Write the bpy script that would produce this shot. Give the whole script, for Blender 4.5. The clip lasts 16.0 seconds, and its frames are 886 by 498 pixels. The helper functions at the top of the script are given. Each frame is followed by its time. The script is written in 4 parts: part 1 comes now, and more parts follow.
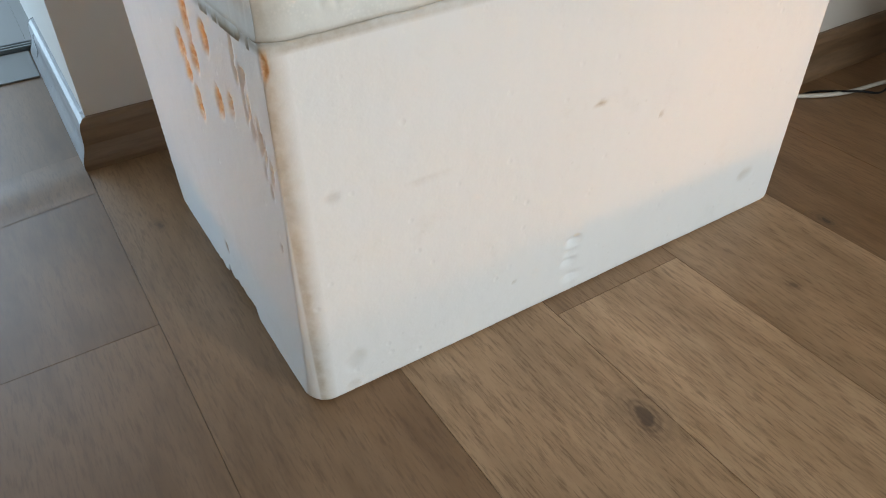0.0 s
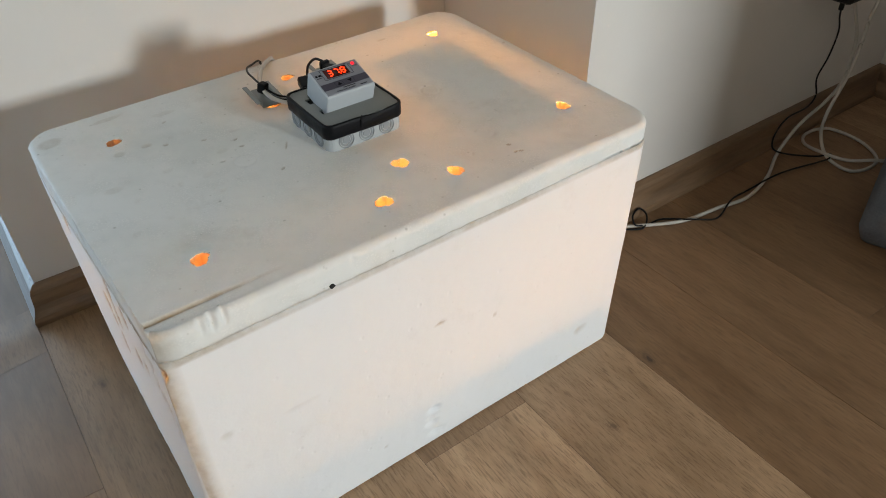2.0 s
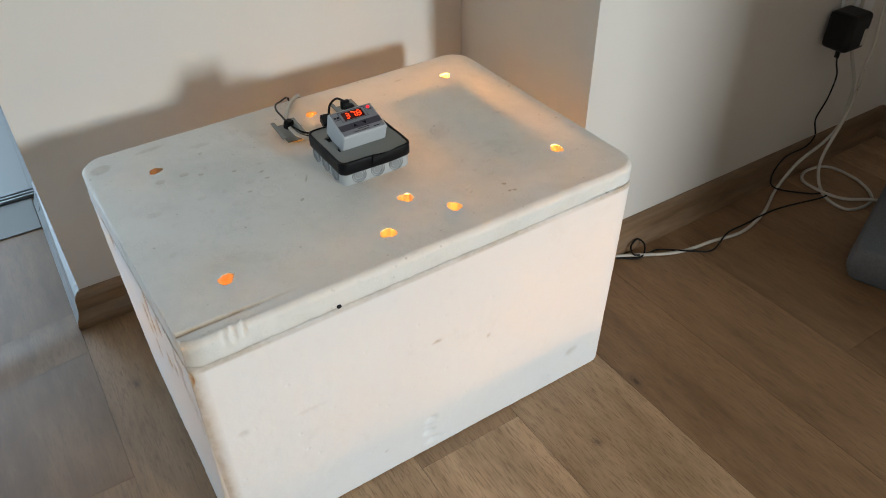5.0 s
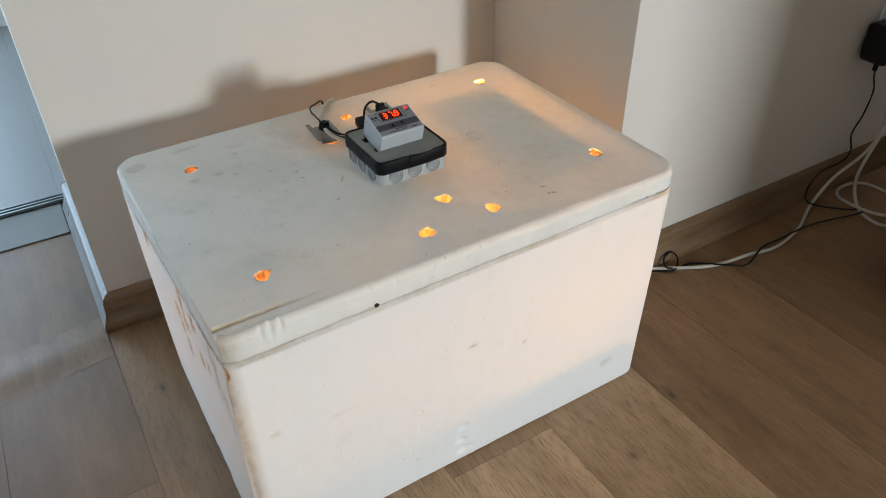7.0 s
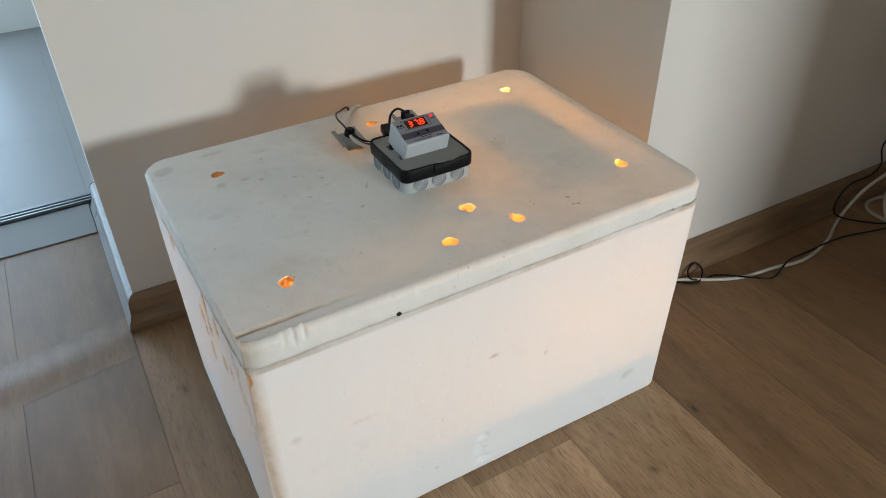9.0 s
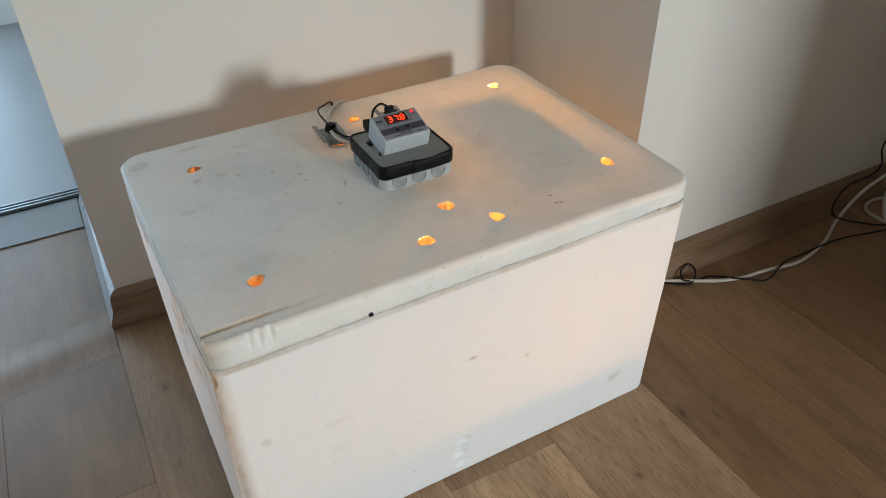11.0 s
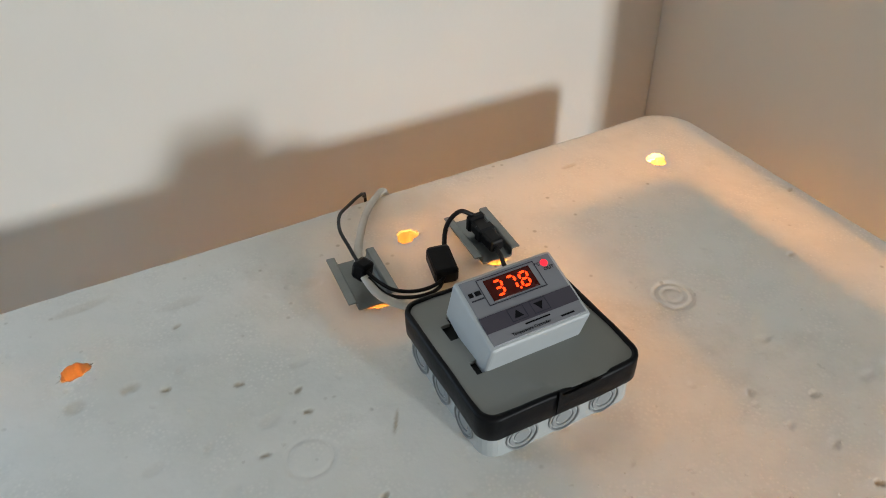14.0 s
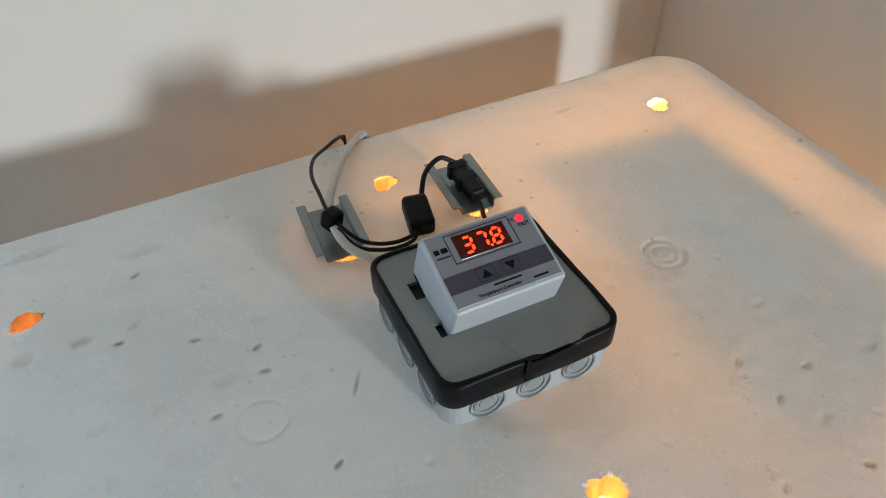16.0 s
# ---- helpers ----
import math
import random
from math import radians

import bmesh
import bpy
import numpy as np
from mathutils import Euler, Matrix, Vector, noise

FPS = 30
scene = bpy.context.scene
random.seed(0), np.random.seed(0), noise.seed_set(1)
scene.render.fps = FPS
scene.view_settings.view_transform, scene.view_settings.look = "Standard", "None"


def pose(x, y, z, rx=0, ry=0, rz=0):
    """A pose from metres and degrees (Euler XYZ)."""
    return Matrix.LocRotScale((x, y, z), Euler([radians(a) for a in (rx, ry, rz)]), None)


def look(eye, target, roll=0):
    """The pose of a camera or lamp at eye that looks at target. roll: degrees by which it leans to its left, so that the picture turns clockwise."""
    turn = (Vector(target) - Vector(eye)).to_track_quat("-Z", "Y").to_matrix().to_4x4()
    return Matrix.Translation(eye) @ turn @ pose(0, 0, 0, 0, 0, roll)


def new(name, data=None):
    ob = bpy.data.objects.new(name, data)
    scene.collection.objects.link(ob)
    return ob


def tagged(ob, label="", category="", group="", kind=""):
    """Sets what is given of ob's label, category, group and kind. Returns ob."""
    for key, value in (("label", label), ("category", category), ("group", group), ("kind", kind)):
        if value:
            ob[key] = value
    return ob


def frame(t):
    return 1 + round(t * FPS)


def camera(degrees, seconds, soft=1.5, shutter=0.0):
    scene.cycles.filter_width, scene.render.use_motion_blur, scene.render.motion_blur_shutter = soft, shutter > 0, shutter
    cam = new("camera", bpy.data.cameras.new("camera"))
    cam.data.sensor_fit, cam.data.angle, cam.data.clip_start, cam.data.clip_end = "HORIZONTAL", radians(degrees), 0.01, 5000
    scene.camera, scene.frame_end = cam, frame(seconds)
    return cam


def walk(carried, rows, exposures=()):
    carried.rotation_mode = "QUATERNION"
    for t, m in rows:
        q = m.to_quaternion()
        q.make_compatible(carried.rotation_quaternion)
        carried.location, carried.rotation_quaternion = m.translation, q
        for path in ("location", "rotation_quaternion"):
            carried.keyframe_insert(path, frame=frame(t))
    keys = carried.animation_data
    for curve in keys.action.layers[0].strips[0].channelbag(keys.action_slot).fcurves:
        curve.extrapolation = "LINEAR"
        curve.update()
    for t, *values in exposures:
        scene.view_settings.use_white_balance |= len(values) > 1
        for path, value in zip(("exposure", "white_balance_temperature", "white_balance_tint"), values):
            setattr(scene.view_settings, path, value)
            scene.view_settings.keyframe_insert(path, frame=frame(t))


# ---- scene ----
cam = camera(62.0, 16.0, 1.0)
PATH = [
    (0, (-0.115, -0.416, 0.514), (0.705, 0.927, -0.721), -1.3),
    (0.3, (-0.098, -0.412, 0.549), (0.718, 0.922, -0.697), -1.4),
    (0.5, (-0.079, -0.405, 0.609), (0.746, 0.917, -0.644), -1.5),
    (0.7, (-0.053, -0.407, 0.659), (0.773, 0.905, -0.605), -1.5),
    (1, (-0.024, -0.413, 0.699), (0.831, 0.872, -0.573), -1.3),
    (1.5, (-0.006, -0.446, 0.77), (0.874, 0.824, -0.5), -1.2),
    (2, (-0.029, -0.481, 0.808), (0.857, 0.785, -0.461), -1.1),
    (2.5, (-0.029, -0.495, 0.822), (0.854, 0.774, -0.448), -0.8),
    (3, (-0.045, -0.495, 0.848), (0.822, 0.787, -0.419), -0.9),
    (3.5, (-0.056, -0.506, 0.865), (0.794, 0.787, -0.402), -1.0),
    (4, (-0.053, -0.525, 0.875), (0.786, 0.777, -0.39), -1.0),
    (4.2, (-0.048, -0.532, 0.883), (0.789, 0.776, -0.377), -1.1),
    (6.3, (-0.031, -0.569, 0.878), (0.799, 0.796, -0.326), -0.8),
    (6.5, (-0.039, -0.565, 0.868), (0.79, 0.808, -0.327), -1.0),
    (7, (-0.06, -0.542, 0.852), (0.761, 0.839, -0.339), -0.9),
    (7.5, (-0.058, -0.535, 0.86), (0.749, 0.857, -0.328), -1.0),
    (8, (-0.069, -0.538, 0.854), (0.726, 0.859, -0.335), -1.0),
    (8.5, (-0.066, -0.536, 0.86), (0.72, 0.867, -0.33), -1.0),
    (10.8, (-0.027, -0.542, 0.839), (0.715, 0.913, -0.315), -1.1),
    (11, (-0.021, -0.536, 0.846), (0.735, 0.883, -0.345), -0.9),
    (11.5, (0.019, -0.499, 0.864), (0.773, 0.921, -0.325), -0.9),
    (12, (0.041, -0.309, 0.825), (0.777, 1.119, -0.366), -1.1),
    (12.5, (0.082, -0.234, 0.798), (0.808, 1.205, -0.386), -1.3),
    (13, (0.149, -0.181, 0.741), (0.881, 1.255, -0.444), -1.0),
    (13.5, (0.146, -0.116, 0.716), (0.862, 1.318, -0.481), -1.1),
    (14, (0.152, -0.04, 0.698), (0.84, 1.382, -0.528), -1.5),
    (14.5, (0.165, -0.042, 0.691), (0.826, 1.343, -0.592), -1.5),
    (15, (0.206, -0.039, 0.663), (0.842, 1.314, -0.665), -1.5),
    (15.5, (0.218, -0.052, 0.673), (0.836, 1.291, -0.674), -1.5),
    (16, (0.188, -0.025, 0.684), (0.788, 1.321, -0.669), -1.5),
]
EXPOSURES = [(0, 0.03, 6500, 10), (1.0, 0.08, 6500, 10), (3.5, 0.16, 6500, 10), (8.5, 0.10, 6500, 10), (11.0, 0.05, 6500, 10), (11.5, 0.10, 6500, 10), (12.0, 0.0, 6500, 10), (12.5, -0.02, 6500, 10), (13.0, 0.17, 6500, 10), (14.5, 0.27, 6500, 10), (15.5, 0.23, 6500, 10), (16, 0.28, 6200, 10)]
walk(cam, [(t, look(eye, target, roll)) for t, eye, target, roll in PATH], EXPOSURES)

FAR_WINDOW, FAR_DOOR, LEFT_WINDOW, SIDE_FILL, BULB = 107.0, 27.0, 19.0, 0.3, 19.0
BULB_AT = (0.530, 0.275, 0.205)
FILL_BULB, FILL_BULB_AT = 6.6, (0.30, 0.376, 0.180)
GLOW_SHIELDS, SHIELD_Z = [(0.448, 0.550, 0.122, 0.322, 0.0), (0.034, 0.345, 0.120, 0.402, 0.012)], (0.328, 0.342)
DEVICE_TILT = 18.0

# ---- light ----
world = bpy.data.worlds.new("sky")
world.use_nodes = True
scene.world = world
_sky = world.node_tree.nodes.new("ShaderNodeTexSky")
_sky.sky_type, _sky.sun_disc = "NISHITA", False
_sky.sun_elevation, _sky.sun_rotation = radians(28), radians(170)
world.node_tree.links.new(_sky.outputs[0], world.node_tree.nodes["Background"].inputs[0])
world.node_tree.nodes["Background"].inputs[1].default_value = 0.08


def area_lamp(name, place, target, sx, sy, watts, colour):
    data = bpy.data.lights.new(name, "AREA")
    data.shape, data.size, data.size_y, data.energy, data.color = "RECTANGLE", sx, sy, watts, colour
    ob = new(name, data)
    ob.matrix_world = look(place, target)
    return ob


# daylight in the openings of the far window, the balcony door and the passage
area_lamp("window_daylight", (1.50, -3.93, 1.04), (0.63, 0.3, 1.04), 0.34, 0.55, FAR_WINDOW, (0.835, 0.913, 0.942))
area_lamp("balcony_daylight", (-0.78, 2.27, 1.0), (-0.78, 0.0, 1.0), 1.1, 1.8, FAR_DOOR, (0.54, 0.77, 1.0))
area_lamp("passage_daylight", (-1.53, 1.64, 0.95), (0.0, 1.64, 0.95), 1.0, 1.7, LEFT_WINDOW, (0.54, 0.77, 1.0))
# weak unseen lamp added on the left as fill
area_lamp("side_window_daylight", (-1.53, -1.6, 1.35), (0.0, -1.6, 1.35), 1.3, 1.2, SIDE_FILL, (0.80, 0.91, 1.0))
# warm heating bulb inside the foam box; a weak second added for glow behind
for watts, place, size in ((BULB, BULB_AT, 0.045), (FILL_BULB, FILL_BULB_AT, 0.04)):
    bulb = bpy.data.lights.new("bulb", "POINT")
    bulb.energy, bulb.color, bulb.shadow_soft_size = watts, (1.0, 0.46, 0.10), size
    new("bulb", bulb).location = place


# ---- materials ----
class Nodes:
    """A node material with short ways to add and join nodes."""

    def __init__(self, name):
        self.mat = bpy.data.materials.new(name)
        self.mat.use_nodes = True
        self.tree = self.mat.node_tree
        self.bsdf = self.tree.nodes["Principled BSDF"]
        self.out = self.tree.nodes["Material Output"]

    def add(self, kind, **values):
        node = self.tree.nodes.new(kind)
        for key, value in values.items():
            if key in node.inputs:
                node.inputs[key].default_value = value
        return node

    def join(self, a, b):
        self.tree.links.new(a, b)

    def coords(self, scale=(1, 1, 1), random_shift=False):
        pos = self.add("ShaderNodeTexCoord").outputs["Object"]
        m = self.add("ShaderNodeMapping")
        m.inputs["Scale"].default_value = scale
        self.join(pos, m.inputs["Vector"])
        if random_shift:
            info = self.add("ShaderNodeObjectInfo")
            mul = self.add("ShaderNodeVectorMath")
            mul.operation = "SCALE"
            mul.inputs[0].default_value = (37.0, 53.0, 11.0)
            self.join(info.outputs["Random"], mul.inputs["Scale"])
            self.join(mul.outputs[0], m.inputs["Location"])
        return m.outputs[0]

    def noise(self, vec, scale, detail=4.0, rough=0.55):
        n = self.add("ShaderNodeTexNoise", Scale=scale, Detail=detail, Roughness=rough)
        self.join(vec, n.inputs["Vector"])
        return n.outputs["Fac"]

    def ramp(self, fac, stops):
        r = self.add("ShaderNodeValToRGB")
        els = r.color_ramp.elements
        while len(els) < len(stops):
            els.new(0.5)
        for e, (p, c) in zip(els, stops):
            e.position, e.color = p, (*c, 1) if len(c) == 3 else c
        self.join(fac, r.inputs["Fac"])
        return r.outputs["Color"]

    def mix(self, fac, a, b, blend="MIX"):
        m = self.add("ShaderNodeMix")
        m.data_type, m.blend_type = "RGBA", blend
        fa, a_in, b_in = m.inputs[0], m.inputs[6], m.inputs[7]
        for s, v in ((fa, fac), (a_in, a), (b_in, b)):
            if hasattr(v, "is_linked"):
                self.join(v, s)
            else:
                s.default_value = v if not isinstance(v, tuple) else (*v, 1)[:4]
        return m.outputs[2]

    def math(self, op, a, b=0.0, c=0.0):
        m = self.add("ShaderNodeMath")
        m.operation = op
        for s, v in zip(m.inputs, (a, b, c)):
            if hasattr(v, "is_linked"):
                self.join(v, s)
            else:
                s.default_value = v
        return m.outputs[0]

    def bump(self, height, strength, distance):
        b = self.add("ShaderNodeBump", Strength=strength, Distance=distance)
        self.join(height, b.inputs["Height"])
        self.join(b.outputs[0], self.bsdf.inputs["Normal"])
        return b.outputs[0]


def foam_material(name, base, through_colour, share, specks=0.3, stained=0.17, blotch=0.0):
    """Expanded foam: fine beads, grime in patches, and light let through from inside. Torn places are browner and let more through."""
    n = Nodes(name)
    co = n.coords()
    bead = n.add("ShaderNodeTexVoronoi", Scale=300.0)
    n.join(co, bead.inputs["Vector"])
    beads = n.ramp(bead.outputs["Distance"], [(0.0, (1, 1, 1)), (0.75, (0, 0, 0))])
    large = n.noise(co, 5.0, 3)
    fine = n.noise(co, 60.0, 5, 0.65)
    grime = n.ramp(n.noise(co, 17.0, 6, 0.7), [(0.58, (0, 0, 0)), (0.78, (1, 1, 1))])
    pale = tuple(min(1, c * 1.06) for c in base)
    col = n.mix(large, base, pale)
    col = n.mix(n.math("MULTIPLY", grime, stained), col, (0.52, 0.50, 0.44))
    patch = n.ramp(n.noise(co, 9.0, 5, 0.62), [(0.46, (0, 0, 0)), (0.66, (1, 1, 1))])
    col = n.mix(n.math("MULTIPLY", patch, blotch), col, tuple(c * k for c, k in zip(base, (0.78, 0.81, 0.80))))
    speck = n.ramp(n.noise(co, 140.0, 3, 0.5), [(0.70, (0, 0, 0)), (0.76, (1, 1, 1))])
    col = n.mix(n.math("MULTIPLY", speck, specks * 0.5), col, (0.36, 0.34, 0.29))
    # bead tops painted paler and seams darker, as if the relief were lit
    grains = n.add("ShaderNodeTexVoronoi", Scale=390.0)
    n.join(co, grains.inputs["Vector"])
    grain = n.ramp(grains.outputs["Distance"], [(0.16, (1, 1, 1)), (0.34, (0, 0, 0))])
    shown = n.ramp(n.noise(co, 30.0, 4, 0.7), [(0.47, (0, 0, 0)), (0.62, (1, 1, 1))])
    col = n.mix(n.math("MULTIPLY", n.math("MULTIPLY", grain, shown), specks * 0.8), col, (0.92, 0.90, 0.86))
    seam_shade = n.ramp(grains.outputs["Distance"], [(0.36, (0, 0, 0)), (0.56, (1, 1, 1))])
    col = n.mix(n.math("MULTIPLY", n.math("MULTIPLY", seam_shade, shown), specks * 0.22), col, tuple(c * 0.66 for c in base))
    worn = n.add("ShaderNodeAttribute")
    worn.attribute_name = "worn"
    w = n.math("MULTIPLY", worn.outputs["Fac"], n.ramp(n.noise(co, 190.0, 3, 0.6), [(0.28, (0.25, 0.25, 0.25)), (0.55, (1, 1, 1))]))
    # grime, and the shade painted on the rounded corner
    dirt_shade = n.add("ShaderNodeAttribute")
    dirt_shade.attribute_name = "dirt_shade"
    d = n.math("MULTIPLY", dirt_shade.outputs["Fac"], n.ramp(fine, [(0.30, (0.55, 0.55, 0.55)), (0.62, (1, 1, 1))]))
    col = n.mix(d, col, (0.35, 0.275, 0.175))
    col = n.mix(w, col, (0.34, 0.175, 0.085))
    spots = n.add("ShaderNodeTexVoronoi", Scale=75.0)
    n.join(co, spots.inputs["Vector"])
    dark_spot = n.ramp(spots.outputs["Distance"], [(0.06, (1, 1, 1)), (0.15, (0, 0, 0))])
    some = n.ramp(n.noise(co, 33.0, 2), [(0.56, (0, 0, 0)), (0.62, (1, 1, 1))])
    col = n.mix(n.math("MULTIPLY", n.math("MULTIPLY", dark_spot, some), specks), col, (0.30, 0.28, 0.23))
    n.join(col, n.bsdf.inputs["Base Color"])
    n.bsdf.inputs["Roughness"].default_value = 0.62
    n.bsdf.inputs["Specular IOR Level"].default_value = 0.28
    pits = n.add("ShaderNodeTexVoronoi", Scale=48.0)
    n.join(co, pits.inputs["Vector"])
    pit = n.math("MULTIPLY", n.ramp(pits.outputs["Distance"], [(0.03, (0, 0, 0)), (0.16, (1, 1, 1))]), 1.0)
    sparse = n.ramp(n.noise(co, 21.0, 2), [(0.44, (0, 0, 0)), (0.54, (1, 1, 1))])
    pit = n.math("MULTIPLY", n.math("SUBTRACT", pit, 1.0), sparse)
    height = n.math("ADD", n.math("MULTIPLY", beads, 0.07), n.math("MULTIPLY", fine, 0.9))
    height = n.math("MULTIPLY_ADD", pit, 1.1, height)
    n.bump(height, 0.34, 0.0016)
    tr = n.add("ShaderNodeBsdfTranslucent")
    tr.inputs["Color"].default_value = (*through_colour, 1)
    mixer = n.add("ShaderNodeMixShader")
    n.join(n.math("MULTIPLY_ADD", w, 0.05, n.math("MULTIPLY", n.ramp(grains.outputs["Distance"], [(0.08, (1.9,) * 3), (0.26, (0.95,) * 3), (0.55, (0.65,) * 3)]), share)), mixer.inputs["Fac"])
    n.join(n.bsdf.outputs[0], mixer.inputs[1])
    n.join(tr.outputs[0], mixer.inputs[2])
    n.join(mixer.outputs[0], n.out.inputs["Surface"])
    return n.mat


KNOTS = [(0.248, -0.153, 0.030, 0.85), (0.628, -0.057, 0.018, 0.9), (-0.03, 0.37, 0.012, 0.6), (0.13, -0.03, 0.022, 0.25), (0.50, -0.11, 0.014, 0.5), (0.015, 0.31, 0.02, 0.35)]


def plank_material(name, tones):
    n = Nodes(name)
    long = n.coords((1, 0.16, 1), True)
    mid = n.coords((1, 0.36, 1), True)
    wave = n.noise(mid, 9.0, 4, 0.6)
    fibre = n.noise(long, 130.0, 6, 0.75)
    streak = n.noise(long, 34.0, 5, 0.62)
    tone_at = n.add("ShaderNodeAttribute")
    tone_at.attribute_name = "tone"
    rnd = tone_at.outputs["Fac"]
    tone = n.ramp(rnd, list(zip((0.0, 0.45, 1.0), tones)))
    dark = n.mix(1.0, tone, (0.70, 0.66, 0.61), "MULTIPLY")
    pale = n.mix(1.0, tone, (1.22, 1.20, 1.18), "MULTIPLY")
    col = n.mix(n.ramp(streak, [(0.36, (0, 0, 0)), (0.66, (1, 1, 1))]), dark, tone)
    col = n.mix(n.math("MULTIPLY", n.ramp(wave, [(0.40, (0, 0, 0)), (0.70, (1, 1, 1))]), 0.70), col, pale)
    col = n.mix(n.math("MULTIPLY", n.ramp(fibre, [(0.30, (1, 1, 1)), (0.50, (0, 0, 0))]), 0.36), col, (0.14, 0.082, 0.045))
    # knots
    k = n.add("ShaderNodeTexVoronoi", Scale=1.9, Randomness=1.0)
    n.join(n.coords((1.5, 0.75, 1), True), k.inputs["Vector"])
    knot = n.ramp(k.outputs["Distance"], [(0.012, (1, 1, 1)), (0.075, (0, 0, 0))])
    col = n.mix(n.math("MULTIPLY", knot, 0.6), col, (0.075, 0.045, 0.028))
    fleck = n.noise(n.coords((1, 0.10, 1), True), 420.0, 3, 0.6)
    col = n.mix(n.math("MULTIPLY", n.ramp(fleck, [(0.50, (0, 0, 0)), (0.66, (1, 1, 1))]), 0.50), col, (0.15, 0.085, 0.045))
    place = n.coords()
    warp = n.add("ShaderNodeVectorMath")
    warp.operation = "MULTIPLY_ADD"
    warp.inputs[1].default_value = (0.018, 0.018, 0.0)
    wn = n.add("ShaderNodeTexNoise", Scale=46.0, Detail=4.0)
    n.join(place, wn.inputs["Vector"])
    n.join(wn.outputs["Color"], warp.inputs[0])
    n.join(place, warp.inputs[2])
    for kx, ky, size, depth in KNOTS:
        q = n.add("ShaderNodeVectorMath")
        q.operation = "MULTIPLY_ADD"
        q.inputs[1].default_value = (1.0, 0.62, 0.0)
        q.inputs[2].default_value = (-kx - 0.009, -(ky + 0.009) * 0.62, 0.0)
        n.join(warp.outputs[0], q.inputs[0])
        ln = n.add("ShaderNodeVectorMath")
        ln.operation = "LENGTH"
        n.join(q.outputs[0], ln.inputs[0])
        ringed = n.ramp(n.math("DIVIDE", ln.outputs["Value"], size), [(0.17, (depth, depth, depth)), (0.26, (depth * 0.45,) * 3), (0.36, (depth * 0.60,) * 3), (0.46, (depth * 0.16,) * 3), (0.58, (depth * 0.30,) * 3), (0.70, (depth * 0.08,) * 3), (0.80, (depth * 0.16,) * 3), (1.0, (0, 0, 0))])
        col = n.mix(ringed, col, (0.085, 0.055, 0.038))
    n.join(col, n.bsdf.inputs["Base Color"])
    n.join(n.math("MULTIPLY_ADD", streak, 0.18, 0.34), n.bsdf.inputs["Roughness"])
    n.bsdf.inputs["Specular IOR Level"].default_value = 0.42
    n.bump(n.math("ADD", n.math("MULTIPLY", fibre, 0.6), streak), 0.25, 0.0008)
    return n.mat


def wood_trim_material():
    n = Nodes("oak_skirting_foil")
    co = n.coords((0.12, 0.12, 1.0))
    streak = n.noise(co, 70.0, 5, 0.6)
    col = n.ramp(streak, [(0.30, (0.145, 0.086, 0.045)), (0.70, (0.265, 0.168, 0.096))])
    n.join(col, n.bsdf.inputs["Base Color"])
    n.bsdf.inputs["Roughness"].default_value = 0.38
    n.bump(streak, 0.2, 0.0006)
    return n.mat


def paint_material(name, base, rough=0.7, grain=0.25):
    n = Nodes(name)
    co = n.coords()
    big = n.noise(co, 2.3, 4, 0.55)
    fine = n.noise(co, 210.0, 4, 0.6)
    col = n.mix(n.ramp(big, [(0.35, (0, 0, 0)), (0.70, (1, 1, 1))]), tuple(c * 0.93 for c in base), base)
    smudge = n.ramp(n.noise(co, 9.0, 5, 0.6), [(0.60, (0, 0, 0)), (0.80, (1, 1, 1))])
    col = n.mix(n.math("MULTIPLY", smudge, 0.12), col, tuple(c * 0.72 for c in base))
    n.join(col, n.bsdf.inputs["Base Color"])
    n.bsdf.inputs["Roughness"].default_value = rough
    n.bump(n.math("ADD", n.math("MULTIPLY", fine, 0.35), n.noise(co, 28.0, 3)), grain, 0.0012)
    return n.mat


def plain_material(name, base, rough=0.5, metal=0.0, scale=90.0, vary=0.12, bump=0.08, gloss=0.5):
    n = Nodes(name)
    n.bsdf.inputs["Specular IOR Level"].default_value = gloss
    co = n.coords()
    f = n.noise(co, scale, 4, 0.6)
    col = n.mix(f, tuple(c * (1 - vary) for c in base), tuple(min(1, c * (1 + vary)) for c in base))
    n.join(col, n.bsdf.inputs["Base Color"])
    n.join(n.math("MULTIPLY_ADD", n.noise(co, scale * 0.3, 3), 0.16, rough - 0.08), n.bsdf.inputs["Roughness"])
    n.bsdf.inputs["Metallic"].default_value = metal
    if bump:
        n.bump(f, bump, 0.0006)
    return n.mat


def glow_material(name, colour, strength):
    n = Nodes(name)
    n.bsdf.inputs["Base Color"].default_value = (*[c * 0.3 for c in colour], 1)
    n.bsdf.inputs["Emission Color"].default_value = (*colour, 1)
    n.bsdf.inputs["Emission Strength"].default_value = strength
    return n.mat


FOAM = foam_material("foam", (0.785, 0.800, 0.808), (0.84, 0.80, 0.86), 0.031, 0.10)
FOAM_LID = foam_material("foam_lid", (0.785, 0.780, 0.745), (0.86, 0.74, 0.66), 0.032, 0.5, 0.42, 0.42)
BEAD_GLINT = plain_material("bead_glint", (0.74, 0.72, 0.67), 0.6)
MELTED = foam_material("melted_foam", (0.66, 0.45, 0.28), (0.82, 0.56, 0.35), 0.16, 0.1)
FOAM_SHIELD = foam_material("foam_shield", (0.74, 0.74, 0.70), (0.8, 0.7, 0.6), 0.01)
# dark, so that less light comes up through the vent holes
FOAM_BLOCK = foam_material("dark_block_foam", (0.24, 0.20, 0.16), (0.8, 0.7, 0.6), 0.01)
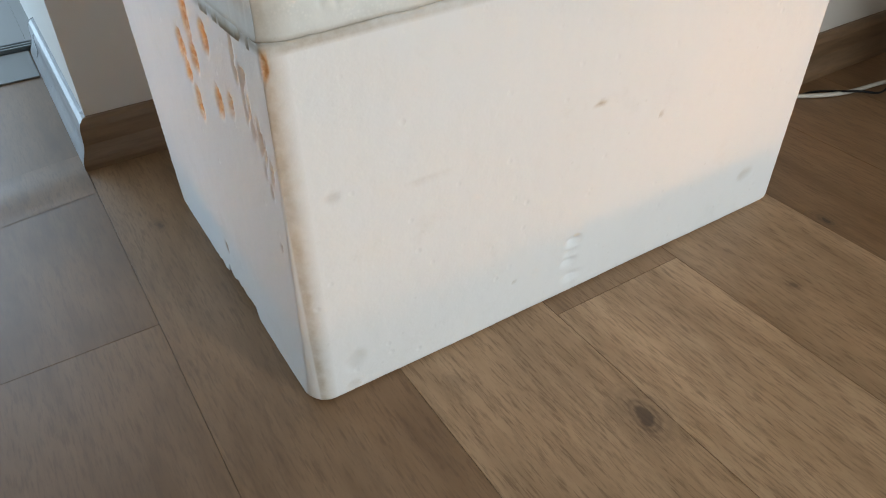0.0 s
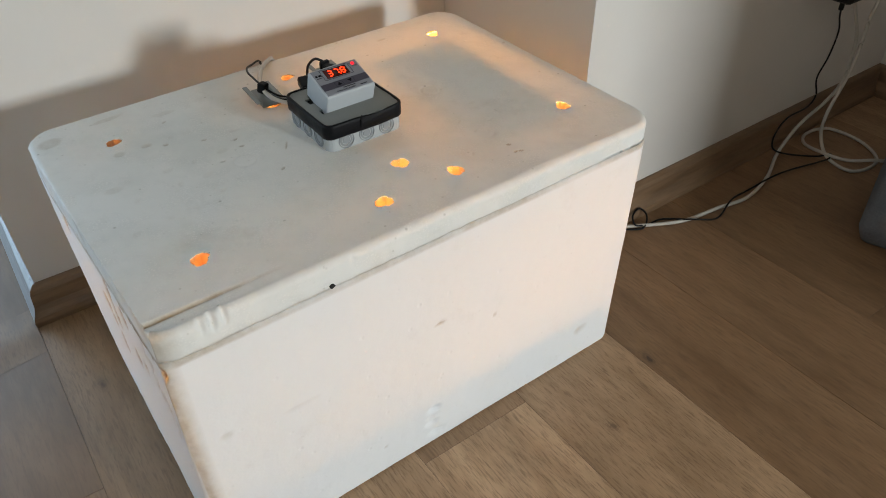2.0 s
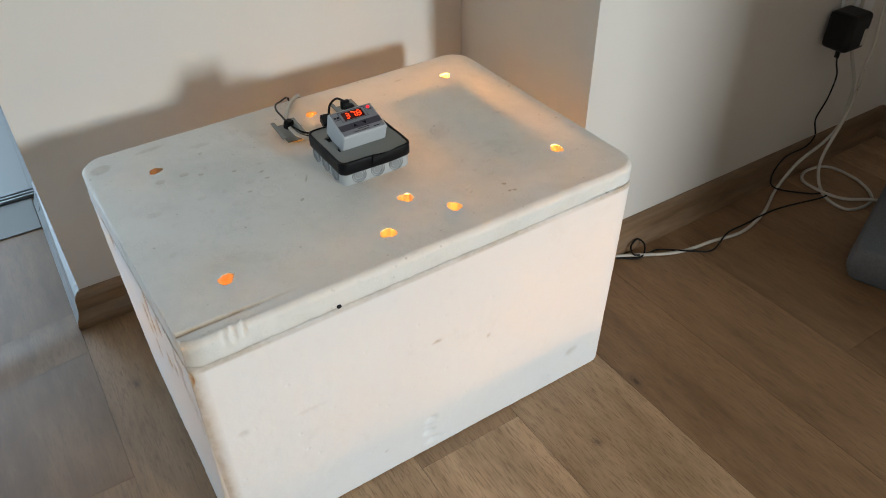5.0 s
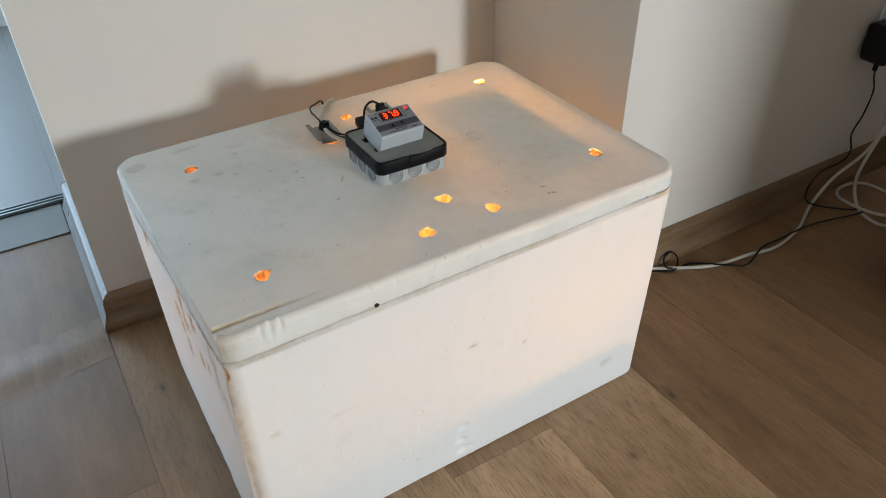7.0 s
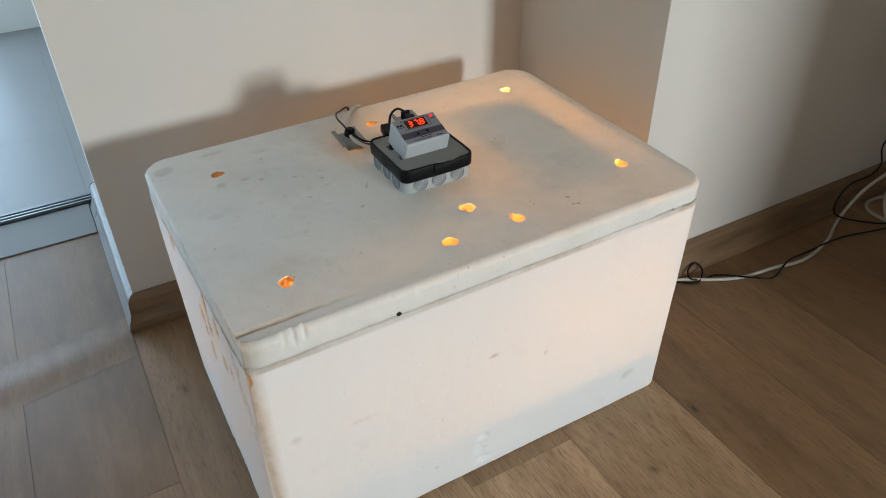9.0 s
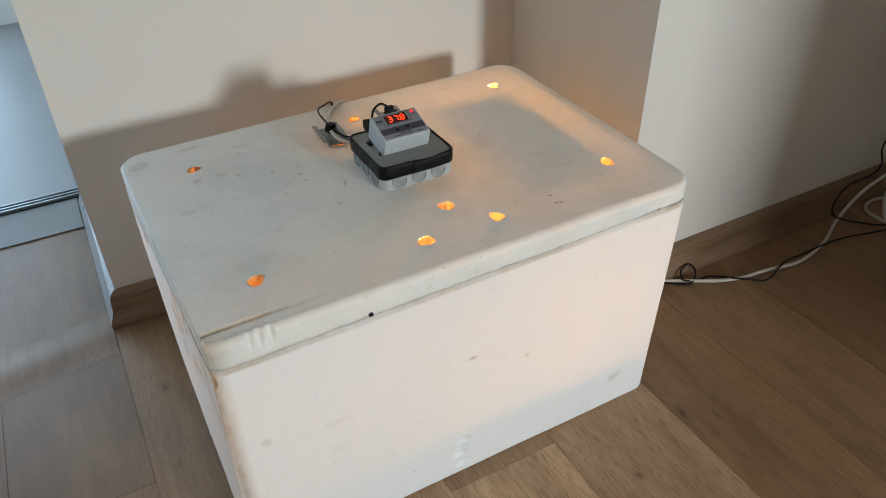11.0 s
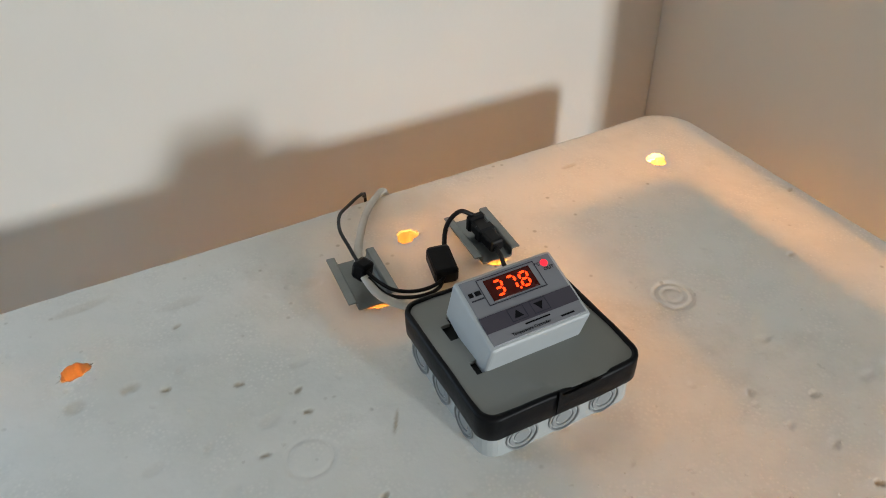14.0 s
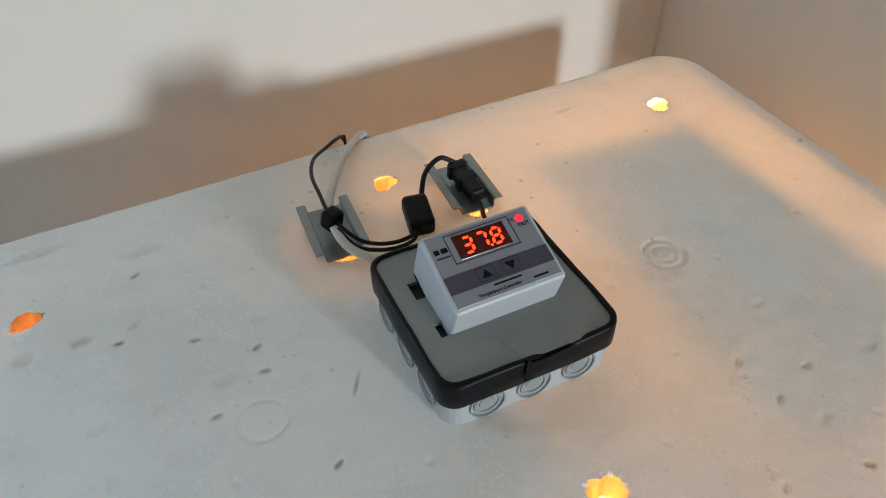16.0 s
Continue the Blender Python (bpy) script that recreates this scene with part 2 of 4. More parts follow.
PLANK = plank_material("vinyl_oak", ((0.140, 0.076, 0.036), (0.318, 0.193, 0.104), (0.560, 0.380, 0.232)))
DAYLIT_PLANK = paint_material("daylit_plank", (0.25, 0.247, 0.238), 0.42, 0.12)
SKIRT = wood_trim_material()
WALL = paint_material("wall_paint", (0.725, 0.688, 0.638))
SILL = paint_material("pale_sill", (0.22, 0.212, 0.198), 0.62, 0.15)
# dark beige for unseen walls and ceiling, so less light bounces back
DIM_ROOM = paint_material("dim_unseen_paint", (0.33, 0.295, 0.25))
WHITE = paint_material("white_paint", (0.80, 0.80, 0.80), 0.45, 0.1)
UNDER = plain_material("floor_joint", (0.085, 0.056, 0.036), 0.8)
# pale grey in place of the daylight sheen on the end skirting
PALE_SHEEN = plain_material("skirting_sheen", (0.25, 0.247, 0.243), 0.30, 0.0, 60.0, 0.25, 0.1)
GREY_PLASTIC = plain_material("light_grey_plastic", (0.42, 0.44, 0.44), 0.5, 0.0, 60.0, 0.05)
# darker copy of the base's plastic, for the shade in the ring grooves
RING_SHADE_PLASTIC = plain_material("grey_plastic_ring_shade", (0.27, 0.285, 0.29), 0.55, 0.0, 60.0, 0.06)
LID_PLASTIC = plain_material("grey_plastic_cover", (0.235, 0.240, 0.225), 0.55, 0.0, 40.0, 0.06)
TAPE = plain_material("black_tape", (0.006, 0.006, 0.007), 0.42, 0.0, 120.0, 0.3, 0.35, 0.13)
CASE = plain_material("controller_case", (0.47, 0.495, 0.51), 0.45, 0.0, 80.0, 0.04)
FACE = plain_material("controller_face", (0.23, 0.235, 0.26), 0.4, 0.0, 80.0, 0.04, 0.0)
BAND = plain_material("controller_band", (0.070, 0.064, 0.082), 0.5, 0.0, 80.0, 0.05, 0.0, 0.2)
INK = plain_material("black_ink", (0.008, 0.008, 0.010), 0.6, 0.0, 80.0, 0.05, 0.0, 0.08)
PALE_INK = plain_material("outline_ink", (0.045, 0.045, 0.06), 0.6, 0.0, 80.0, 0.05, 0.0, 0.12)
DISPLAY = plain_material("display_window", (0.055, 0.003, 0.002), 0.2, 0.0, 60.0, 0.1, 0.0)
DIGIT = glow_material("digit_glow", (1.0, 0.036, 0.003), 3.4)
OUT_LED = glow_material("lamp_glow", (1.0, 0.018, 0.035), 1.4)
STEEL = plain_material("galvanised_steel", (0.24, 0.26, 0.26), 0.42, 0.85, 70.0, 0.25, 0.15)
BLACK_RUBBER = plain_material("black_cable", (0.008, 0.008, 0.009), 0.42, gloss=0.22)
GREY_CABLE = plain_material("grey_cable", (0.62, 0.59, 0.53), 0.5)
WHITE_CABLE = plain_material("white_cable", (0.56, 0.53, 0.47), 0.45)
# near-black that stands for the shade inside gaps and holes
HOLE_DARK = plain_material("hollow_shade", (0.008, 0.008, 0.008), 0.8, 0.0, 40.0, 0.1, 0.0)
CLOTH = plain_material("grey_cloth", (0.12, 0.13, 0.148), 0.85, 0.0, 260.0, 0.35, 0.6)
LABEL = plain_material("paper_label", (0.60, 0.58, 0.52), 0.6)
TRACK = plain_material("aluminium_track", (0.22, 0.23, 0.24), 0.35, 0.8, 90.0, 0.15)


# ---- mesh helpers ----
def mesh_of(name, verts, faces, smooth=False):
    me = bpy.data.meshes.new(name)
    me.from_pydata([tuple(v) for v in verts], [], [tuple(f) for f in faces])
    if smooth:
        me.polygons.foreach_set("use_smooth", [True] * len(me.polygons))
    me.update()
    return me


def part(name, bm, material, parent=None, label="", smooth=False):
    """One mesh object from a bmesh (or a mesh), under a thing or a part of it."""
    if isinstance(bm, bpy.types.Mesh):
        me = bm
    else:
        me = bpy.data.meshes.new(name)
        bm.normal_update()
        bm.to_mesh(me)
        bm.free()
        if smooth:
            me.polygons.foreach_set("use_smooth", [True] * len(me.polygons))
    me.materials.append(material)
    ob = new(name, me)
    if parent is not None:
        ob.parent = parent
    if label:
        tagged(ob, label)
    return ob


def base_of(name, m, label, category, group="", kind=""):
    ob = new(name)
    ob.matrix_world = m
    ob.empty_display_size = 0.05
    return tagged(ob, label, category, group, kind)


def block(x0, x1, y0, y1, z0, z1, bevel=0.0, segs=2, bm=None):
    b = bmesh.new()
    bmesh.ops.create_cube(b, size=1.0)
    bmesh.ops.scale(b, vec=(x1 - x0, y1 - y0, z1 - z0), verts=b.verts)
    bmesh.ops.translate(b, vec=((x0 + x1) / 2, (y0 + y1) / 2, (z0 + z1) / 2), verts=b.verts)
    if bevel:
        bmesh.ops.bevel(b, geom=b.edges[:], offset=bevel, segments=segs, affect="EDGES", profile=0.5)
    if bm is not None:
        me = bpy.data.meshes.new("tmp")
        b.to_mesh(me)
        b.free()
        bm.from_mesh(me)
        bpy.data.meshes.remove(me)
        return bm
    return b


def rounded_loop(x0, x1, y0, y1, r, arc=6):
    pts = []
    for cx, cy, a0 in ((x1 - r, y0 + r, -90), (x1 - r, y1 - r, 0), (x0 + r, y1 - r, 90), (x0 + r, y0 + r, 180)):
        for i in range(arc + 1):
            a = radians(a0 + 90 * i / arc)
            pts.append((cx + r * math.cos(a), cy + r * math.sin(a)))
    return pts


def loft(rings, cap_low=True, cap_high=True):
    """A mesh through rings with the same number of points, closed round."""
    n = len(rings[0])
    verts = [p for ring in rings for p in ring]
    faces = []
    for k in range(len(rings) - 1):
        for i in range(n):
            j = (i + 1) % n
            faces.append((k * n + i, k * n + j, (k + 1) * n + j, (k + 1) * n + i))
    if cap_low:
        faces.append(tuple(reversed(range(n))))
    if cap_high:
        faces.append(tuple((len(rings) - 1) * n + i for i in range(n)))
    return verts, faces


def smooth_path(points, steps=8):
    p = [Vector(q) for q in points]
    p = [2 * p[0] - p[1], *p, 2 * p[-1] - p[-2]]
    out = []
    for i in range(1, len(p) - 2):
        a, b, c, d = p[i - 1 : i + 3]
        for k in range(steps):
            t = k / steps
            out.append(0.5 * ((2 * b) + (c - a) * t + (2 * a - 5 * b + 4 * c - d) * t * t + (3 * b - a - 3 * c + d) * t ** 3))
    out.append(p[-2])
    return out


def cable(name, points, radius, material, parent=None, label="", flat=1.0, sides=10, steps=8):
    path = smooth_path(points, steps)
    rings = []
    for i, q in enumerate(path):
        way = (path[min(i + 1, len(path) - 1)] - path[max(i - 1, 0)]).normalized()
        side = way.cross(Vector((0, 0, 1)))
        side = side.normalized() if side.length > 1e-4 else Vector((1, 0, 0))
        up = side.cross(way)
        rings.append([q + radius * (flat * math.cos(2 * math.pi * k / sides) * side + math.sin(2 * math.pi * k / sides) * up) for k in range(sides)])
    return part(name, mesh_of(name, *loft(rings), smooth=True), material, parent, label)


def words(name, text, size, m, material, parent):
    """Printed words, as a thin mesh."""
    curve = bpy.data.curves.new(name, "FONT")
    curve.body, curve.size, curve.extrude, curve.align_x, curve.align_y = text, size, 0.00008, "CENTER", "CENTER"
    tmp = bpy.data.objects.new(name, curve)
    me = bpy.data.meshes.new_from_object(tmp)
    bpy.data.objects.remove(tmp)
    bpy.data.curves.remove(curve)
    me.materials.clear()
    me.transform(m)
    return part(name, me, material, parent)


# ---- the room ----
X_LEFT, X_RIGHT, Y_FRONT, Y_FAR, CEIL = -1.55, 1.66, -4.0, 2.3, 2.5
BACK_Y, BACK_X0, PIER_X, PIER_Y, JAMB_Y = 0.565, -0.057, 0.716, 0.207, 1.30


def wall(name, boxes, label, material=WALL):
    bm = bmesh.new()
    for b in boxes:
        block(*b, bm=bm)
    return tagged(part(name, bm, material), label, "wall", kind="structure")


floor = tagged(part("floor", block(X_LEFT - 0.1, X_RIGHT + 0.1, Y_FRONT - 0.1, Y_FAR + 0.1, -0.06, -0.0008), UNDER), "wood-look vinyl plank floor in brown oak", "floor", kind="structure")
wall("wall_back", [(BACK_X0, PIER_X + 0.1, BACK_Y, JAMB_Y, 0, CEIL)], "off-white painted wall behind the foam box")
wall("wall_pier", [(PIER_X, X_RIGHT + 0.1, PIER_Y, BACK_Y - 0.001, 0, CEIL)], "off-white painted wall projecting beside the foam box")
wall("wall_right", [(X_RIGHT, X_RIGHT + 0.1, -1.6, PIER_Y - 0.001, 0, CEIL)], "off-white painted side wall")
# unseen wall placed to cut the window light off the pier's right
wall("wall_partition", [(1.20, X_RIGHT + 0.1, -1.72, -1.601, 0, CEIL)], "unseen wall that cuts off the window light", DIM_ROOM)
wall("wall_corridor", [(X_RIGHT + 0.35, X_RIGHT + 0.45, Y_FRONT, -1.721, 0, CEIL)], "unseen wall kept dark against bounce light", DIM_ROOM)
wall("wall_far", [(X_LEFT - 0.1, -1.33, Y_FAR, Y_FAR + 0.1, 0, CEIL), (-0.23, BACK_X0 + 0.4, Y_FAR, Y_FAR + 0.1, 0, CEIL), (-1.33, -0.23, Y_FAR, Y_FAR + 0.1, 1.9, CEIL), (-1.33, -0.23, Y_FAR, Y_FAR + 0.1, 0, 0.1), (BACK_X0 + 0.3, BACK_X0 + 0.4, JAMB_Y + 0.001, Y_FAR - 0.001, 0, CEIL)], "off-white painted far wall with a balcony door opening")
wall("wall_left", [(X_LEFT - 0.1, X_LEFT, Y_FRONT, -2.25, 0, CEIL), (X_LEFT - 0.1, X_LEFT, -0.95, 1.14, 0, CEIL), (X_LEFT - 0.1, X_LEFT, 2.14, Y_FAR - 0.001, 0, CEIL),
                   (X_LEFT - 0.1, X_LEFT, 1.14, 2.14, 1.8, CEIL), (X_LEFT - 0.1, X_LEFT, 1.14, 2.14, 0, 0.1), (X_LEFT - 0.1, X_LEFT, -2.25, -0.95, 1.95, CEIL), (X_LEFT - 0.1, X_LEFT, -2.25, -0.95, 0, 0.75)], "off-white painted wall with window openings")
# unseen wall added to keep passage light off the floor before it
wall("wall_jamb", [(X_LEFT + 0.001, -0.50, 0.42, 0.53, 0, CEIL)], "unseen wall that keeps passage light off the near floor")
wall("wall_window", [(X_LEFT - 0.1, 1.33, Y_FRONT - 0.1, Y_FRONT - 0.001, 0, CEIL), (1.67, X_RIGHT + 0.45, Y_FRONT - 0.1, Y_FRONT - 0.001, 0, CEIL), (1.33, 1.67, Y_FRONT - 0.1, Y_FRONT - 0.001, 0, 0.76), (1.33, 1.67, Y_FRONT - 0.1, Y_FRONT - 0.001, 1.32, CEIL)], "unseen wall with a narrow window, kept dark against bounce light", DIM_ROOM)
tagged(part("ceiling", block(X_LEFT - 0.1, X_RIGHT + 0.5, Y_FRONT - 0.1, Y_FAR + 0.1, CEIL + 0.001, CEIL + 0.1), DIM_ROOM), "unseen ceiling kept dark against bounce light", "ceiling", kind="structure")


def skirting(name, a, b, out, material=SKIRT, mitre=(0, 0)):
    """A moulded skirting from a to b on the floor; out: the way from the wall into the room; mitre: how each end runs out or in with the depth."""
    prof = [(0, 0), (0.0225, 0), (0.0228, 0.008), (0.0212, 0.015), (0.0172, 0.023), (0.0140, 0.032), (0.0128, 0.046), (0.0122, 0.054), (0.0095, 0.0610), (0.0045, 0.0652), (0.0, 0.0660)]
    way = Vector((b[0] - a[0], b[1] - a[1])).normalized()
    rings = [[(p[0] + out[0] * d + way.x * m * d, p[1] + out[1] * d + way.y * m * d, z) for d, z in prof] for p, m in ((a, mitre[0]), (b, mitre[1]))]
    bm = bmesh.new()
    bm.from_mesh(mesh_of(name, *loft(rings)))
    bmesh.ops.recalc_face_normals(bm, faces=bm.faces)
    label = {SKIRT: "brown oak-foil skirting board with a moulded edge", PALE_SHEEN: "skirting board end in pale grey, standing in for daylight sheen", HOLE_DARK: "near-black sliver for the shadow at the end of the skirting board"}[material]
    return tagged(part(name, bm, material), label, "skirting board", kind="structure")


skirting("baseboard_back", (BACK_X0, BACK_Y), (PIER_X, BACK_Y), (0, -1), mitre=(-1, -1))
skirting("baseboard_pier", (PIER_X, PIER_Y), (X_RIGHT, PIER_Y), (0, -1), mitre=(-1, -1))
skirting("baseboard_return", (PIER_X, PIER_Y), (PIER_X, BACK_Y), (-1, 0), mitre=(-1, -1))
skirting("baseboard_end", (BACK_X0, BACK_Y), (BACK_X0, 0.985), (-1, 0), PALE_SHEEN, (-1, 0))
# near-black sliver painted for the shadow gap at the skirting's end
skirting("baseboard_gap", (BACK_X0, 0.9852), (BACK_X0, 0.989), (-1, 0), HOLE_DARK)
skirting("baseboard_right", (X_RIGHT, -1.6), (X_RIGHT, PIER_Y), (-1, 0), mitre=(0, -1))
tagged(part("threshold", block(X_LEFT, BACK_X0 - 0.0245, 0.895, 1.020, 0.0004, 0.0030, 0.001, 2), SILL), "pale grey threshold strip before the door track", "threshold", kind="structure")

# sliding-door track across the passage
bm = bmesh.new()
for y0, y1, z1 in ((1.022, 1.028, 0.010), (1.034, 1.040, 0.010), (1.046, 1.052, 0.010), (1.022, 1.052, 0.004)):
    block(X_LEFT, BACK_X0 - 0.002, y0, y1, 0.0004, z1, 0.0008, 1, bm)
tagged(part("door_track", bm, TRACK), "grey aluminium sliding-door track on the floor", "door track", kind="structure")
# the sheet is buckled up along a low ripple beside the wall's end
rings = []
for i in range(41):
    x = X_LEFT + 0.02 + (BACK_X0 - 0.022 - X_LEFT - 0.02) * i / 40
    rise = 0.0065 * min(1.0, 3.0 * (1 - i / 40) + 0.25) * (1 + 0.15 * math.sin(i * 0.7))
    mid = 0.535 - 0.09 * max(0.0, (-0.08 - x)) + 0.004 * math.sin(i * 0.5)
    if x < -0.5:
        continue
    rings.append([(x, mid + 0.055 * (k / 12 - 0.5) * 2, 0.0004 + rise * (0.5 + 0.5 * math.cos(math.pi * (k / 12 - 0.5) * 2))) for k in range(13)])
nx = len(rings[0])
faces = [(k * nx + i, k * nx + i + 1, (k + 1) * nx + i + 1, (k + 1) * nx + i) for k in range(len(rings) - 1) for i in range(nx - 1)]
ripple = mesh_of("floor_ripple", [tuple(p) for r in rings for p in r], [tuple(reversed(f)) for f in faces], True)
ripple.attributes.new("tone", "FLOAT", "POINT").data.foreach_set("value", [0.22] * len(ripple.vertices))
tagged(part("floor_ripple", ripple, PLANK), "low buckled ripple in the vinyl floor", "floor", kind="structure")


# ---- the foam box ----
GOUGES = [  # y, z, half length along z, half width along y
    (0.157, 0.312, 0.0190, 0.0056), (0.187, 0.278, 0.0120, 0.0056), (0.118, 0.306, 0.0120, 0.0054), (0.156, 0.278, 0.0120, 0.0054), (0.180, 0.257, 0.0090, 0.0044), (0.168, 0.234, 0.0140, 0.0050),
    (0.111, 0.258, 0.0120, 0.0048), (0.084, 0.265, 0.0090, 0.0026), (0.006, 0.322, 0.0090, 0.0016), (0.290, 0.322, 0.0100, 0.0060), (0.058, 0.325, 0.010, 0.0012), (0.203, 0.059, 0.006, 0.0022), (0.024, 0.171, 0.003, 0.0010)]
_rng = random.Random(12)
SCRATCHES = [(0.060 - 0.036 * t + _rng.uniform(-0.008, 0.008), 0.308 - 0.074 * t + _rng.uniform(-0.012, 0.012), _rng.uniform(0.004, 0.009), _rng.uniform(0.0008, 0.0012)) for t in [k / 25 for k in range(26)]]
DENTS = [  # on the front: x, z, half length, half height, depth, dirt
    (0.303, 0.218, 0.007, 0.002, 0.0015, 0.8), (0.385, 0.183, 0.002, 0.003, 0.0012, 0.5), (0.294, 0.070, 0.009, 0.0045, 0.0042, 0), (0.291, 0.057, 0.008, 0.003, 0.0032, 0), (0.290, 0.045, 0.009, 0.0035, 0.0040, 0.0),
    (0.296, 0.024, 0.011, 0.004, 0.0040, 0.0), (0.127, 0.203, 0.022, 0.002, 0.0008, 0.15), (0.222, 0.050, 0.002, 0.002, 0.001, 0.6), (0.052, 0.042, 0.009, 0.010, 0.0018, 0.15),
    (0.047, 0.215, 0.006, 0.004, 0.0012, 0.2), (0.545, 0.060, 0.010, 0.007, 0.0015, 0.35), (0.046, 0.012, 0.006, 0.004, 0.0012, 0.2)]
BOX = (0.0010, 0.6240, 0.0006, 0.4254, 0.337)


def perimeter(x0, x1, y0, y1, r, step):
    """Points and outward ways round a rounded rectangle."""
    out = []
    for (ax, ay), (bx, by), (wx, wy) in (((x0 + r, y0), (x1 - r, y0), (0, -1)), ((x1, y0 + r), (x1, y1 - r), (1, 0)), ((x1 - r, y1), (x0 + r, y1), (0, 1)), ((x0, y1 - r), (x0, y0 + r), (-1, 0))):
        n = max(1, round(math.hypot(bx - ax, by - ay) / step))
        out += [((ax + (bx - ax) * i / n, ay + (by - ay) * i / n), (wx, wy)) for i in range(n)]
        cx, cy = bx - wx * r, by - wy * r
        a0 = math.atan2(wy, wx)
        m = 22
        out += [((cx + r * math.cos(a0 + math.pi / 2 * i / m), cy + r * math.sin(a0 + math.pi / 2 * i / m)), (math.cos(a0 + math.pi / 2 * i / m), math.sin(a0 + math.pi / 2 * i / m))) for i in range(m)]
    return out


def sawn(y, z):
    """The flat sawn face that cuts the box and its lid off on the side of the passage."""
    return max(0.0030, 0.0095 + 0.0055 * z / 0.34 - 0.036 * y)


def skewed(x, y):
    """The back runs a little askew to the front."""
    return y + (0.0276 * x - 0.006) * max(0.0, y - 0.2) / 0.226


def foam_body():
    x0, x1, y0, y1, top = BOX
    ring = perimeter(x0, x1, y0, y1, 0.030, 0.0025)
    levels = [0.0, 0.0006, 0.0018, 0.0035, 0.006, 0.009] + [0.009 + 0.0032 * i for i in range(1, 101)] + [0.3325, 0.3352, 0.337]
    verts, worn, dirt_shade = [], [], []
    for z in levels:
        inset = 0.009 - math.sqrt(max(0.0, 0.009 ** 2 - (0.009 - min(z, 0.009)) ** 2))
        inset += 0.0070 * (1 - z / top)
        inset += 0.0012 * max(0.0, (z - 0.333) / 0.004)
        for (px, py), (wx, wy) in ring:
            d, w, g, dug = inset, 0.0, 0.0, 0.0
            nz = noise.noise(Vector((px * 9, py * 9, z * 9)))
            fine = noise.noise(Vector((px * 70, py * 70, z * 70)))
            d += 0.0007 * nz + 0.00022 * fine
            zz = z
            if wx < -0.3:
                for m, (gy, gz, lz, ly) in enumerate(GOUGES + SCRATCHES):
                    c, s = 1.0, 0.0
                    u, v = (c * (py - gy) - s * (z - gz)) / ((1.15 if m < 9 else 1.35) * ly), (s * (py - gy) + c * (z - gz)) / (lz * (0.85 if m < 9 else 1.0))
                    q = u * u + v * v
                    if q < 2.2:
                        k = max(0.0, 1 - q / 2.2 + 0.5 * fine)
                        dug = max(dug, 0.0035 * k)
                        w = max(w, min(1.0, 1.8 * k) * (1.0 if m < len(GOUGES) else 0.45))
                # the broken lower edge
                if 0.136 < py < 0.285 and z < 0.045:
                    lift = 0.026 * min(1.0, (py - 0.136) / 0.006) * max(0.0, min(1.0, (0.285 - py) / 0.02)) * max(0.45, 1 - (py - 0.136) / 0.2) * (1 + 0.45 * fine) + 0.016 * max(0.0, 1 - abs(py - 0.218) / 0.006)
                    zz = max(z, lift * (1 - 0.15 * z / 0.045))
            if wy < -0.3:
                for gx, gz, lx, lz, depth, soil in DENTS:
                    q = ((px - gx) / lx) ** 2 + ((z - gz) / lz) ** 2
                    if q < 2:
                        k = max(0.0, 1 - q / 2 + 0.5 * fine)
                        d += depth * k
                        g = max(g, soil * k)
            if z > 0.326:  # grime along the joint with the lid
                g = max(g, 0.85 * max(0.0, min(1.0, (z - 0.3290) / 0.004)) * (0.65 + 0.7 * nz))
            if wy < 0 and wx < 0:  # handled corner, darkened further for the shade it turns into
                if -wx < 0.62:
                    g = max(g, min(1.0, -2.0 * wx) * (0.42 + 0.22 * max(0.0, nz + 0.3)) + 0.22 * math.exp(-((wx + 0.50) / 0.14) ** 2) * (0.8 + 0.4 * nz + 0.2 * fine))
            zz = max(zz, 0.0007) + 0.008 * max(0.0, px / 0.62) * max(0.0, (z - 0.29) / 0.047)
            vx = px - wx * (d + dug)
            if wx < -0.05:
                vx = max(vx, sawn(py, z) + 0.0003 * nz + 0.00025 * fine + dug)
            verts.append((vx, skewed(px, py - wy * d), zz))
            worn.append(w)
            dirt_shade.append(max(0.0, min(1.0, g)))
    n = len(ring)
    faces = [(k * n + i, k * n + (i + 1) % n, (k + 1) * n + (i + 1) % n, (k + 1) * n + i) for k in range(len(levels) - 1) for i in range(n)]
    faces.append(tuple(reversed(range(n))))
    # the lip turns inwards to the inside edge
    start = len(verts)
    for (px, py), (wx, wy) in ring:
        verts.append((max(px - wx * 0.007, sawn(py, top) + 0.006), skewed(px, py - wy * 0.007), top + 0.008 * max(0.0, px / 0.62)))
        worn.append(0.0)
        dirt_shade.append(0.1)
    last = (len(levels) - 1) * n
    faces += [(last + i, last + (i + 1) % n, start + (i + 1) % n, start + i) for i in range(n)]
    return verts, faces, worn, dirt_shade


def with_wear_shade(me, worn, dirt_shade):
    for name, values in (("worn", worn), ("dirt_shade", dirt_shade)):
        me.attributes.new(name, "FLOAT", "POINT").data.foreach_set("value", values)
    return me


foam_box = base_of("foam_box", pose(0, 0, 0), "large white foam box glowing warm inside, standing on the floor", "foam box")
v, f, w, d = foam_body()
part("body", with_wear_shade(mesh_of("body", v, f, True), w, d), FOAM, foam_box, "white foam body, gouged and scuffed, with a chipped lower edge")

# unseen block added to keep the bulbs' glow off the lower walls
part("bottom", block(0.060, 0.590, 0.030, 0.390, 0.002, 0.105, 0.03, 4), FOAM_BLOCK, foam_box, "unseen foam block that keeps the glow off the lower walls")
